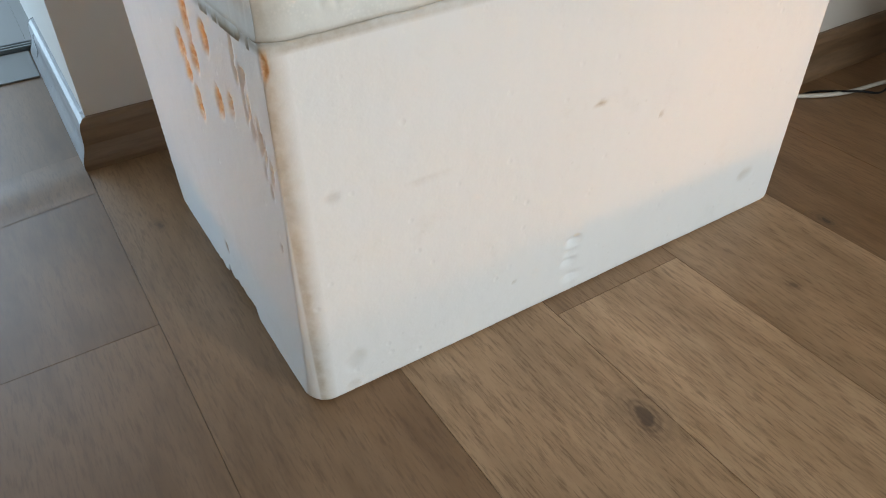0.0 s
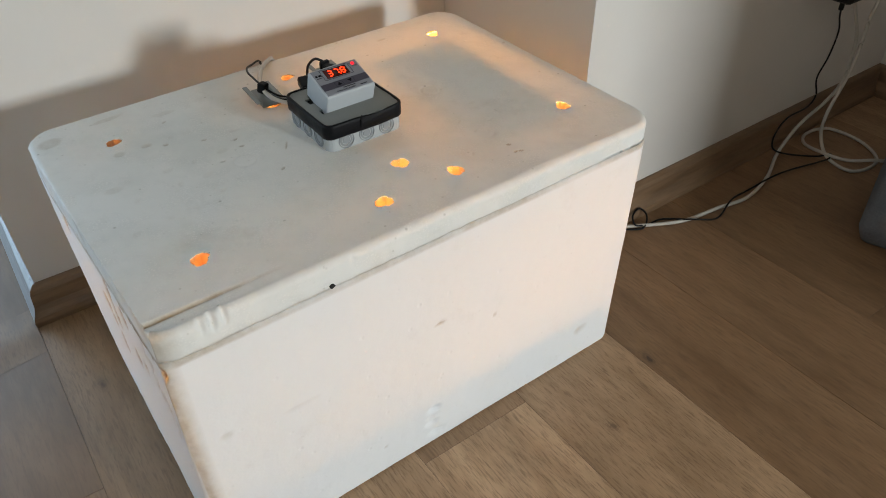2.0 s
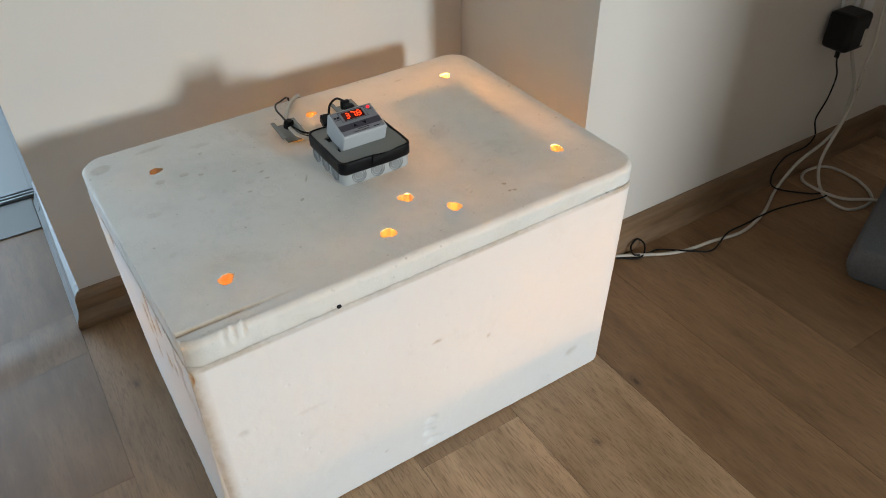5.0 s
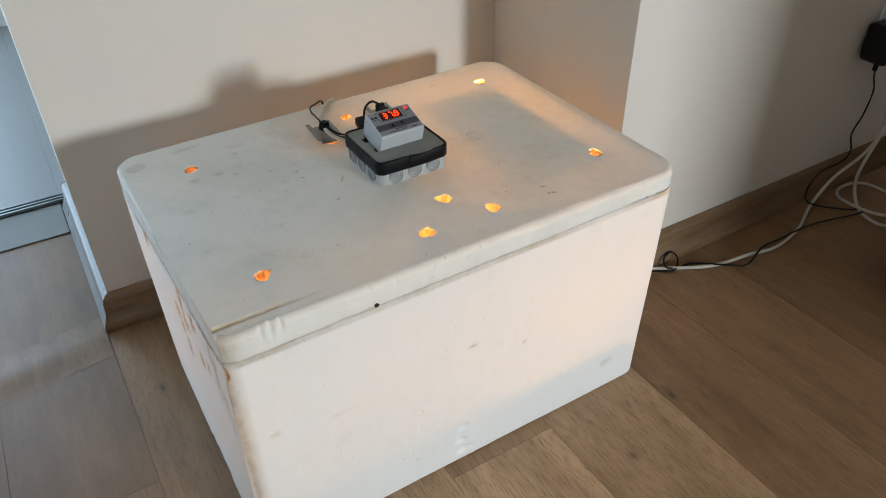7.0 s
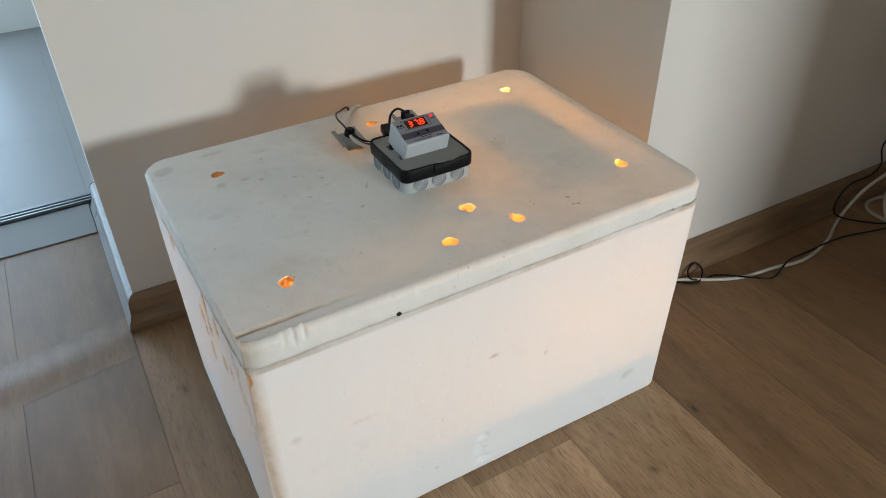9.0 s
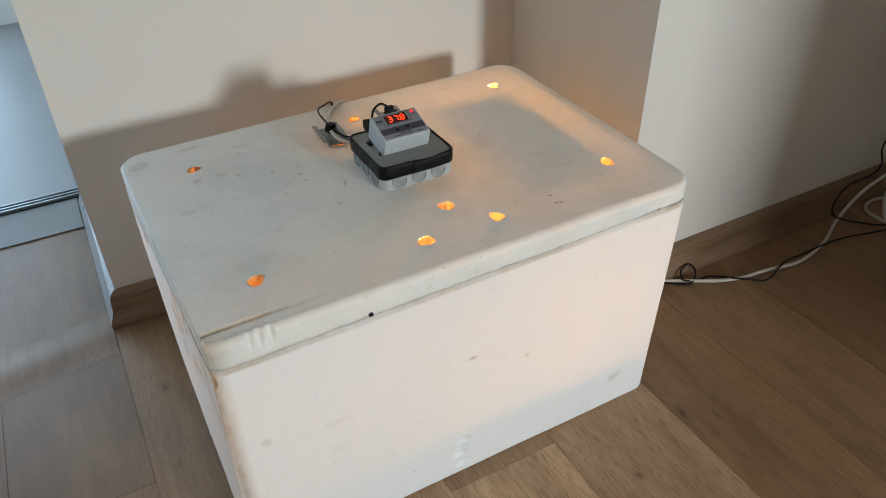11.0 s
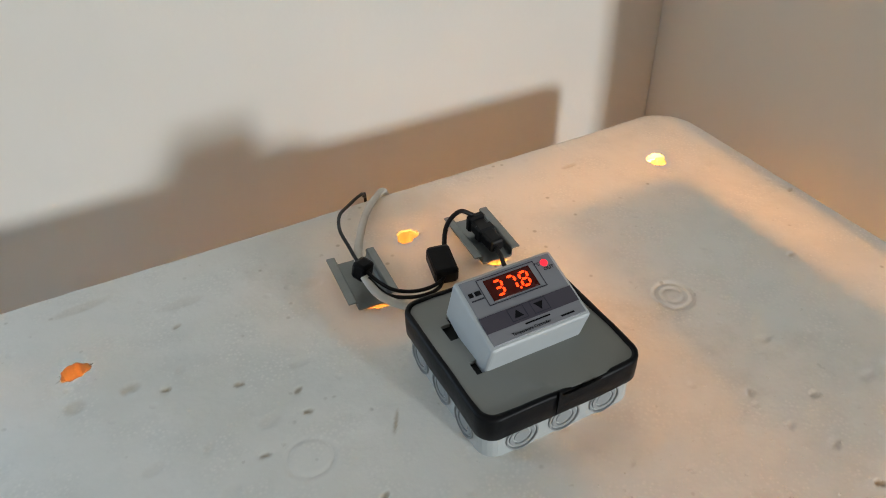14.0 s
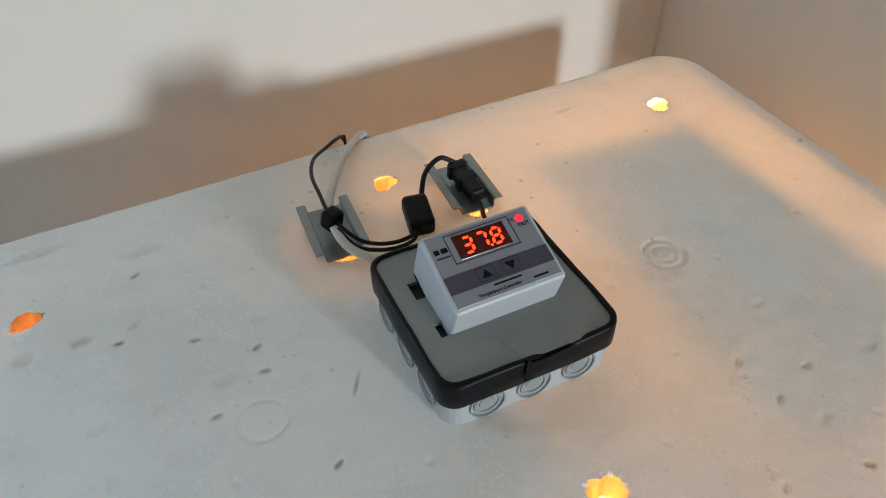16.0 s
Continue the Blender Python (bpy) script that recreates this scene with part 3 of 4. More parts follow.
HOLES = [(0.087, 0.077, 0.0088), (0.085, 0.339, 0.0080), (0.272, 0.052, 0.0090), (0.325, 0.103, 0.0090), (0.365, 0.055, 0.0088), (0.553, 0.091, 0.0088), (0.551, 0.358, 0.0085), (0.319, 0.364, 0.0080),
         (0.272, 0.309, 0.0085), (0.362, 0.311, 0.0085), (0.268, 0.341, 0.0070), (0.362, 0.352, 0.0070)]


def hole_radius(n, r, a):
    return r * (1 + 0.10 * math.sin(2 * a + n) + 0.09 * math.sin(3 * a + 2.1 * n) + 0.045 * math.sin(5 * a + 1.3 * n) + 0.05 * math.sin(8 * a + 3.7 * n) + 0.035 * math.sin(13 * a + 1.9 * n))


LID_STAINS = [  # x, y, half length, half width, turn, depth, dirt
    (0.025, 0.384, 0.011, 0.009, 20, 0.0006, 0.36), (0.095, 0.400, 0.016, 0.004, 5, 0.0005, 0.25),
    (0.0825, 0.308, 0.005, 0.0045, 0, 0.0006, 0.30), (0.1135, 0.3085, 0.005, 0.004, 0, 0.0006, 0.28), (0.242, 0.212, 0.007, 0.0009, 60, 0.0008, 0.5),
    (0.056, 0.239, 0.008, 0.005, 0, 0.0005, 0.18), (0.155, 0.37, 0.012, 0.004, 0, 0.0004, 0.15), (0.48, 0.385, 0.006, 0.002, 0, 0.001, 0.3)]
LID_NICKS = [  # x, y, dirt
    (0.444, 0.062, 1.0), (0.441, 0.0455, 0.9), (0.447, 0.0435, 0.9), (0.613, 0.274, 0.6), (0.132, 0.297, 0.75), (0.148, 0.349, 0.6), (0.171, 0.2805, 0.75),
    (0.201, 0.260, 0.65), (0.201, 0.242, 0.7), (0.218, 0.171, 0.65), (0.171, 0.224, 0.4), (0.431, 0.137, 0.12), (0.462, 0.119, 0.1), (0.433, 0.109, 0.1), (0.55, 0.217, 0.15), (0.40, 0.07, 0.2)]
LID_DENTS = [  # x, y, half length, turn: soft knocks with no dirt
    (0.114, 0.309, 0.0048, 0), (0.132, 0.297, 0.0042, 70), (0.143, 0.309, 0.0040, 60), (0.116, 0.243, 0.0055, 20), (0.148, 0.209, 0.0058, 35), (0.118, 0.208, 0.0045, 80), (0.150, 0.171, 0.0038, 30), (0.180, 0.246, 0.0060, 20),
    (0.239, 0.348, 0.0060, 0), (0.209, 0.281, 0.0055, 10), (0.146, 0.243, 0.0040, 50), (0.052, 0.150, 0.0050, 30), (0.070, 0.205, 0.0040, 60), (0.470, 0.165, 0.0040, 0), (0.500, 0.115, 0.0045, 0), (0.445, 0.090, 0.0040, 20), (0.530, 0.070, 0.0050, 40)]
LID_MARKS = LID_STAINS + [(x, y, half, 0.62 * half, turn, 0.0006, 0.08) for x, y, half, turn in LID_DENTS] + [(x, y, 0.0026, 0.0014, (n * 47) % 90 - 30, 0.0013, 0.85 * soil) for n, (x, y, soil) in enumerate(LID_NICKS)]


def foam_lid():
    """Lid top as a fine sheet with holes through it, and a skirt all round."""
    x0, x1, y0, y1, low, top = 0.0, 0.625, 0.0, 0.426, 0.3375, 0.371
    r, edge = 0.038, 0.0085
    verts, faces, worn, dirt_shade = [], [], [], []
    nx, ny = 460, 314
    ix0, ix1, iy0, iy1 = x0 + edge, x1 - edge, y0 + edge, y1 - edge
    rr = r - edge

    def to_round(px, py):
        """Pull the corners of the sheet onto rounded ones."""
        cx, cy = min(max(px, ix0 + rr), ix1 - rr), min(max(py, iy0 + rr), iy1 - rr)
        dx, dy = px - cx, py - cy
        if dx and dy:
            m = max(abs(dx), abs(dy))
            length = math.hypot(dx, dy)
            return cx + dx * m / length, cy + dy * m / length
        return px, py

    def relief(px, py):
        z = 0.0009 * noise.noise(Vector((px * 8, py * 8, 3.1))) + 0.00028 * noise.noise(Vector((px * 75, py * 75, 1.7)))
        g = 0.0
        for mx, my, lu, lv, turn, depth, soil in LID_MARKS:
            if abs(px - mx) < 0.04 and abs(py - my) < 0.04:
                c, s = math.cos(radians(turn)), math.sin(radians(turn))
                q = ((c * (px - mx) + s * (py - my)) / lu) ** 2 + ((c * (py - my) - s * (px - mx)) / lv) ** 2
                if q < 2:
                    k = max(0.0, 1 - q / 2)
                    z -= depth * k
                    g = max(g, soil * min(1.0, 1.6 * k))
        q = math.hypot(px - 0.448, py - 0.222)  # moulded ring
        if q < 0.022:
            z -= 0.0012 * math.exp(-((q - 0.0120) / 0.0014) ** 2) + 0.0008 * math.exp(-((q - 0.0068) / 0.0013) ** 2)
        q = math.hypot(px - 0.192, py - 0.2115)
        if q < 0.022:
            z -= 0.0006 * math.exp(-((q - 0.0125) / 0.0013) ** 2)
        if px < 0.15 and py < 0.030:  # a kerf along the front edge; the strip before it is pressed down
            fade = max(0.0, 1 - px / 0.15)
            z -= 0.0024 * fade * max(0.0, min(1.0, (0.0235 - py) / 0.003)) + 0.0026 * fade * math.exp(-((py - 0.0225) / 0.0019) ** 2)
            g = max(g, 0.95 * min(1.0, 2.0 * fade) * math.exp(-((py - 0.0225) / 0.0020) ** 2))
        rim = min(px - x0, x1 - px, py - y0, y1 - py)
        g = max(g, 0.28 * max(0.0, noise.noise(Vector((px * 14, py * 14, 8.0)))) * max(0.0, 1 - rim / 0.05))
        return z, min(1.0, g)

    index = {}
    for j in range(ny + 1):
        for i in range(nx + 1):
            px, py = to_round(ix0 + (ix1 - ix0) * i / nx, iy0 + (iy1 - iy0) * j / ny)
            for n, (hx, hy, hr) in enumerate(HOLES):
                q = math.hypot(px - hx, py - hy)
                if q < hr * 1.7:
                    a = math.atan2(py - hy, px - hx)
                    edge_r = hole_radius(n, hr, a)
                    if q < edge_r:
                        index[i, j] = None
                    elif q < edge_r + 0.0024:
                        px, py = hx + edge_r * math.cos(a), hy + edge_r * math.sin(a)
            if (i, j) in index:
                continue
            z, g = relief(px, py)
            index[i, j] = len(verts)
            verts.append((px, py, top + z))
            worn.append(0.0)
            dirt_shade.append(g)
    for j in range(ny):
        for i in range(nx):
            q = [index[i, j], index[i + 1, j], index[i + 1, j + 1], index[i, j + 1]]
            q = [k for k in q if k is not None]
            if len(q) >= 3:
                faces.append(tuple(q))
    # skirt: from the rim of the sheet over the rounded edge down to the joint
    loop = [(i, 0) for i in range(nx)] + [(nx, j) for j in range(ny)] + [(i, ny) for i in range(nx, 0, -1)] + [(0, j) for j in range(ny, 0, -1)]
    prev = [index[k] for k in loop]
    steps = [(edge * math.sin(radians(a)), top - edge * (1 - math.cos(radians(a)))) for a in (15, 30, 45, 60, 75, 90)] + [(edge, z) for z in (0.3595, 0.356, 0.353, 0.350, 0.346, 0.342)] + [(edge - 0.0004, 0.339), (edge - 0.0016, low), (edge - 0.0105, low), (edge - 0.0105, low - 0.009), (edge - 0.026, low - 0.009), (edge - 0.026, 0.3505)]
    for out, z in steps:
        ringed = []
        for k in loop:
            px, py = to_round(ix0 + (ix1 - ix0) * k[0] / nx, iy0 + (iy1 - iy0) * k[1] / ny)
            cx, cy = min(max(px, ix0 + rr), ix1 - rr), min(max(py, iy0 + rr), iy1 - rr)
            way = Vector((px - cx, py - cy))
            if way.length < 1e-6:
                way = Vector((-1 if k[0] == 0 else 1 if k[0] == nx else 0, -1 if k[1] == 0 else 1 if k[1] == ny else 0))
            way.normalize()
            amount = out + 0.0013 * noise.noise(Vector((px * 9, py * 9, z * 9))) + 0.0007 * noise.noise(Vector((px * 80, py * 80, z * 80)))
            g = 0.0
            lifted = z
            if z < 0.345 and out > -0.02:  # the joint is not quite level and its edge is nibbled
                lifted = z + 0.008 * max(0.0, px / 0.62) * (1 if z <= 0.3392 else 0.6) + 0.0007 * noise.noise(Vector((px * 60, py * 60, 2.0)))
                g = 0.85 * max(0.0, (0.3425 - z) / 0.004) * (0.6 + 0.6 * noise.noise(Vector((px * 20, py * 20, 5))))
            # the lid's corner is darkened for shade as well as grime
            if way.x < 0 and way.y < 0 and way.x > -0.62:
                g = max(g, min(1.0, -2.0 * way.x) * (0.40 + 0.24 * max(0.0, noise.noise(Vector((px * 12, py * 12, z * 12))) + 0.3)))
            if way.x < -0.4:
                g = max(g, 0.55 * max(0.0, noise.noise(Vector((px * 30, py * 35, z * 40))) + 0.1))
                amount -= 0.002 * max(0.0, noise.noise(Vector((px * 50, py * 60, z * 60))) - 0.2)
            if way.y < -0.5:
                for qx, qz, lx, lz, depth in ((0.066, 0.365, 0.0030, 0.009, 0.0045), (0.077, 0.366, 0.0028, 0.008, 0.0045), (0.056, 0.364, 0.0025, 0.007, 0.0028), (0.205, 0.362, 0.003, 0.004, 0.0015), (0.30, 0.360, 0.010, 0.003, 0.0010), (0.44, 0.352, 0.012, 0.002, 0.0008)):
                    q = ((px - qx) / lx) ** 2 + ((z - qz) / lz) ** 2
                    if q < 2:
                        amount -= depth * (1 - q / 2)
            ringed.append(len(verts))
            verts.append((px + way.x * amount, py + way.y * amount, lifted))
            worn.append(0.0)
            dirt_shade.append(max(0.0, min(1.0, g)))
        m = len(loop)
        faces += [(prev[i], ringed[i], ringed[(i + 1) % m], prev[(i + 1) % m]) for i in range(m)]
        prev = ringed
    out = []
    for x, y, z in verts:
        if x < 0.03:
            x = max(x, sawn(y, z) + 0.0004 * noise.noise(Vector((4.0, y * 60, z * 60))) + 0.0016 * max(0.0, noise.noise(Vector((7.0, y * 110, z * 25))) - 0.15))
        out.append((x, skewed(x, y), z))
    return out, faces, worn, dirt_shade


v, f, w, d = foam_lid()
lid = part("lid", with_wear_shade(mesh_of("lid", v, f, True), w, d), FOAM_LID, foam_box, "thick grey-white foam lid with ragged melted vent holes")


def hole_lining(n, hx, hy, hr):
    """The ragged wall of a vent hole, down through the foam."""
    m = 32
    rings = []
    for depth, slack in ((0.0004, -0.0002), (0.005, 0.0001), (0.011, 0.0005), (0.018, 0.0006)):
        ring = []
        for k in range(m):
            a = 2 * math.pi * k / m
            q = hole_radius(n, hr, a) - slack + (0.0006 * noise.noise(Vector((k * 0.9, depth * 300, n))) if depth > 0.001 else 0)
            ring.append((hx + q * math.cos(a), hy + q * math.sin(a), 0.371 - depth))
        rings.append(ring)
    return mesh_of("vent_hole", *loft(rings, False, False), smooth=True)


# black disc painted for the dark inside of a small hole
nick_disc = mesh_of("nick_disc", *loft([[(0.180 + r * math.cos(k * 0.5236 + 0.3) * (1 + 0.25 * math.sin(3 * k)), y, 0.3435 + r * math.sin(k * 0.5236 + 0.3)) for k in range(12)] for r, y in ((0.0026, 0.0012), (0.0026, -0.0008), (0.0016, -0.0010))]))
part("dark_nick", nick_disc, HOLE_DARK, lid, "small black disc for a dark little hole")
for n, (hx, hy, hr) in enumerate(HOLES):
    part("vent_hole", hole_lining(n, hx, hy, hr), MELTED, lid, "ragged melted rim of a vent hole, glowing orange")


def glow_shield(x0, x1, y0, y1, lift):
    """Unseen plate under the lid, dimming its glow, with the vent holes left open."""
    nx, ny = 120, 64
    verts, faces, keep = [], [], {}
    for j in range(ny + 1):
        for i in range(nx + 1):
            keep[i, j] = len(verts)
            verts.append((x0 + (x1 - x0) * i / nx, y0 + (y1 - y0) * j / ny, SHIELD_Z[0] + lift * (1 - i / nx)))
    count = len(verts)
    verts += [(x, y, z + SHIELD_Z[1] - SHIELD_Z[0]) for x, y, z in verts]
    solid = set()
    for j in range(ny):
        for i in range(nx):
            cx, cy = x0 + (x1 - x0) * (i + 0.5) / nx, y0 + (y1 - y0) * (j + 0.5) / ny
            if all(math.hypot(cx - hx, cy - hy) > hr + 0.019 for hx, hy, hr in HOLES):
                solid.add((i, j))
    for i, j in solid:
        a, b, c, e = keep[i, j], keep[i + 1, j], keep[i + 1, j + 1], keep[i, j + 1]
        faces += [(e, c, b, a), (a + count, b + count, c + count, e + count)]
        for (di, dj), (p, q) in (((0, -1), (a, b)), ((1, 0), (b, c)), ((0, 1), (c, e)), ((-1, 0), (e, a))):
            if (i + di, j + dj) not in solid:
                faces.append((p, q, q + count, p + count))
    return mesh_of("glow_shield", verts, faces)


# two unseen plates placed to shade parts of the lid from the bulbs
for bounds in GLOW_SHIELDS:
    part("plug", glow_shield(*bounds), FOAM_SHIELD, lid)


# small pale grains added for the bright bead specks in the lid's glow
_rng = random.Random(31)
verts, faces = [], []
for _k in range(340):
    while True:
        cx, cy = _rng.gauss(0.385, 0.05), _rng.gauss(0.085, 0.05)
        if 0.01 < cx < 0.615 and 0.008 < cy < 0.40 and not (0.245 < cx < 0.40 and 0.13 < cy):
            break
    r = _rng.uniform(0.0003, 0.0008)
    top_z = 0.3708 + 0.0009 * noise.noise(Vector((cx * 8, cy * 8, 3.1)))
    k0 = len(verts)
    verts += [(cx + r * dx * _rng.uniform(0.7, 1.3), cy + r * dy * _rng.uniform(0.7, 1.3), top_z + r * (dz + 0.5)) for dx, dy, dz in ((1, 0, 0), (0, 1, 0), (-1, 0, 0), (0, -1, 0), (0, 0, 0.8), (0, 0, -0.8))]
    faces += [(k0 + a, k0 + b, k0 + c) for a, b, c in ((0, 1, 4), (1, 2, 4), (2, 3, 4), (3, 0, 4), (1, 0, 5), (2, 1, 5), (3, 2, 5), (0, 3, 5))]
tagged(part("bead_glints", mesh_of("bead_glints", verts, faces, True), BEAD_GLINT), "tiny pale grains on the lid standing in for glinting beads", "crumbs", kind="stuff")

# ---- the temperature controller in its junction box ----
station = base_of("thermostat_station", pose(0.3205, 0.214, 0.371, 0, 0, 0.5), "grey junction box with black tape and a lit temperature controller", "thermostat")
# base with knock-out rings
ring_pts = [[(x, y, z) for x, y in rounded_loop(-h, h, -h, h, 0.011)] for h, z in ((0.0480, -0.0012), (0.0488, 0.0003), (0.0490, 0.029))]
bm = bmesh.new()
bm.from_mesh(mesh_of("base", *loft(ring_pts)))
base = part("base", bm, GREY_PLASTIC, station, "light grey plastic box base")


def knock_out(m):
    verts, faces = [], []
    n = 28
    prof = [(0.0114, -0.0005), (0.0113, 0.0021), (0.0103, 0.0023), (0.0100, 0.0000), (0.0091, 0.0000), (0.0088, 0.0017), (0.0066, 0.0017), (0.0063, 0.0), (0.0055, 0.0), (0.0052, 0.0012), (0.0002, 0.0011)]
    rings = [[(r * math.cos(2 * math.pi * k / n), r * math.sin(2 * math.pi * k / n), z) for k in range(n)] for r, z in prof]
    verts, faces = loft(rings, False, True)
    me = mesh_of("knock_out", verts, faces)
    me.transform(m)
    return me


for side in range(4):
    for k in (-1, 0, 1):
        m = pose(0, 0, 0, 0, 0, 90 * side) @ pose(k * 0.0265, -0.0487, 0.0105, 90, 0, 0) @ Matrix.Diagonal((0.88, 0.88, 0.6, 1.0))
        part("knock_out", knock_out(m), RING_SHADE_PLASTIC, base)
# cover: a flat frame with a rectangular cut-out
outer = rounded_loop(-0.0495, 0.0495, -0.0495, 0.0495, 0.0095)
inner = [(-0.0312, -0.0186), (0.0297, -0.0186), (0.0297, -0.0125), (0.0352, -0.0125), (0.0352, -0.0035), (0.0297, -0.0035), (0.0297, 0.0290), (-0.0312, 0.0290),
         (-0.0312, 0.0235), (-0.0372, 0.0235), (-0.0372, 0.0105), (-0.0312, 0.0105), (-0.0312, -0.0085), (-0.0365, -0.0085), (-0.0365, -0.0186)]
bm = bmesh.new()
vo = [bm.verts.new((x, y, 0.0325)) for x, y in outer]
vi = [bm.verts.new((x, y, 0.0325)) for x, y in inner]
eo = [bm.edges.new((vo[i], vo[(i + 1) % len(vo)])) for i in range(len(vo))]
ei = [bm.edges.new((vi[i], vi[(i + 1) % len(vi)])) for i in range(len(vi))]
bmesh.ops.triangle_fill(bm, use_beauty=True, edges=eo + ei)
for q in bm.faces:
    if q.normal.z < 0:
        q.normal_flip()
ext = bmesh.ops.extrude_face_region(bm, geom=bm.faces[:])
bmesh.ops.translate(bm, vec=(0, 0, -0.0025), verts=[e for e in ext["geom"] if isinstance(e, bmesh.types.BMVert)])
bmesh.ops.recalc_face_normals(bm, faces=bm.faces)
cover = part("cover", bm, LID_PLASTIC, station, "flat grey cover with a cut-out")
# dark sheet in place of the shade inside the junction box
part("cavity_shade", block(-0.0385, 0.0365, -0.0193, 0.0300, 0.0280, 0.0292), HOLE_DARK, cover)


def tape_band():
    """Tape wound round the cover's edge, slightly wavy, folded over the top."""
    n = 160
    loop_pts = perimeter(-0.0497, 0.0497, -0.0497, 0.0497, 0.0095, 0.0024)
    rings = []
    prof = [(-0.0014, 0.0165), (0.0000, 0.0160), (0.0012, 0.0175), (0.0014, 0.0240), (0.0013, 0.0315), (0.0008, 0.0333), (-0.0004, 0.0338), (-0.0018, 0.0335), (-0.0021, 0.0325)]
    for out, z in prof:
        ring = []
        for k, ((px, py), (wx, wy)) in enumerate(loop_pts):
            wob = noise.noise(Vector((px * 45, py * 45, z * 30)))
            o = out + 0.0005 * wob
            zz = z + (0.0014 * noise.noise(Vector((px * 28, py * 28, 4.0))) if z < 0.02 else 0.0003 * wob)
            if z > 0.0335 or (out < -0.001 and z > 0.03):
                o -= 0.0012 * max(0.0, noise.noise(Vector((px * 35, py * 35, 9.0))))
            if py < -0.04 and z > 0.03:   # on the front the tape sags away from the edge
                sag = max(0.0, 1 - abs(px - 0.014) / 0.028)
                zz -= 0.0022 * sag
            ring.append((px + wx * o, py + wy * o, zz))
        rings.append(ring)
    return mesh_of("tape_band", *loft(rings, False, False), smooth=True)


tape = part("tape_band", tape_band(), TAPE, station, "black insulating tape wound round the edge")
bm = bmesh.new()
pts = [(-0.0065, -0.0514, 0.0365), (-0.0045, -0.0517, 0.0325), (0.004, -0.0519, 0.0322), (0.020, -0.0517, 0.0335), (0.018, -0.0524, 0.0300), (0.001, -0.0527, 0.0272), (-0.0055, -0.0525, 0.0225), (-0.0085, -0.0523, 0.0205), (-0.0080, -0.0524, 0.0270)]
low = [bm.verts.new(p) for p in pts]
face = bm.faces.new(low)
ext = bmesh.ops.extrude_face_region(bm, geom=[face])
bmesh.ops.translate(bm, vec=(0, -0.0007, 0), verts=[e for e in ext["geom"] if isinstance(e, bmesh.types.BMVert)])
bmesh.ops.recalc_face_normals(bm, faces=bm.faces)
part("tape_end", bm, TAPE, tape, "loose torn end of the tape")

# the controller: a case leaning back in the cut-out, its face towards the front
TILT_M = pose(-0.0008, -0.0040, 0.0605, DEVICE_TILT, 0, 0)
controller = part("controller", block(-0.030, 0.030, -0.0222, 0.0222, -0.033, 0, 0.0020, 3), CASE, station, "pale grey plastic controller case")
controller.matrix_local = TILT_M @ Matrix.Diagonal((1.035, 1.035, 1.0, 1.0))
top = 0.0006
face_plate = part("face", block(-0.0278, 0.0278, -0.0200, 0.0200, -0.0005, top, 0.0003, 1), FACE, controller, "blue-grey printed face")
H = top + 0.00025
part("band", block(-0.0278, 0.0278, -0.0125, -0.0030, top - 0.0003, H), BAND, controller, "dark violet printed band")
display = part("display", block(-0.0150, 0.0132, 0.0032, 0.0168, top - 0.0003, top + 0.0004, 0.0002, 1), DISPLAY, controller, "dark red display window showing 37.8")
bm = bmesh.new()
for b in ((-0.0185, 0.0168, 0.0018, 0.0022), (-0.0185, 0.0168, 0.0180, 0.0184), (-0.0185, -0.0181, 0.0022, 0.0180), (0.0164, 0.0168, 0.0022, 0.0180)):
    block(b[0], b[1], b[2], b[3], top - 0.0002, H, bm=bm)
part("display_outline", bm, PALE_INK, controller)
SEGMENTS = {"3": "abcdg", "7": "abc", "8": "abcdefg"}


def digit(char, x):
    bm = bmesh.new()
    w, h, t = 0.0023, 0.0042, 0.00068
    spots = {"a": (0, 2, 1), "d": (0, 0, 1), "g": (0, 1, 1), "b": (1, 1, 0), "c": (1, 0, 0), "f": (-1, 1, 0), "e": (-1, 0, 0)}
    for s in SEGMENTS[char]:
        sx, sy, flat = spots[s]
        if flat:
            pts = [(-w + t * 0.7, h * sy), (-w + 2 * t, h * sy + t), (w - 2 * t, h * sy + t), (w - t * 0.7, h * sy), (w - 2 * t, h * sy - t), (-w + 2 * t, h * sy - t)]
        else:
            b, e = h * sy + t * 0.7, h * (sy + 1) - t * 0.7
            pts = [(sx * w, b), (sx * w + t, b + t), (sx * w + t, e - t), (sx * w, e), (sx * w - t, e - t), (sx * w - t, b + t)]
        vs = [bm.verts.new((x + px + 0.12 * (py - h), 0.0057 + py, top + 0.0005)) for px, py in pts]
        q = bm.faces.new(vs)
        if q.normal.z < 0:
            q.normal_flip()
    ext = bmesh.ops.extrude_face_region(bm, geom=bm.faces[:])
    bmesh.ops.translate(bm, vec=(0, 0, 0.00015), verts=[e for e in ext["geom"] if isinstance(e, bmesh.types.BMVert)])
    bmesh.ops.recalc_face_normals(bm, faces=bm.faces)
    return bm


for char, x in (("3", -0.0087), ("7", -0.0008), ("8", 0.0070)):
    part("digit", digit(char, x), DIGIT, display, "glowing orange-red digit")
part("decimal_point", block(0.0020, 0.0031, 0.0051, 0.0062, top + 0.0004, top + 0.0006), DIGIT, display)


def disc(r, z0, z1, m, n=24):
    me = mesh_of("disc", *loft([[(r * math.cos(2 * math.pi * k / n), r * math.sin(2 * math.pi * k / n), z) for k in range(n)] for z in (z0, z1)]))
    me.transform(m)
    return me


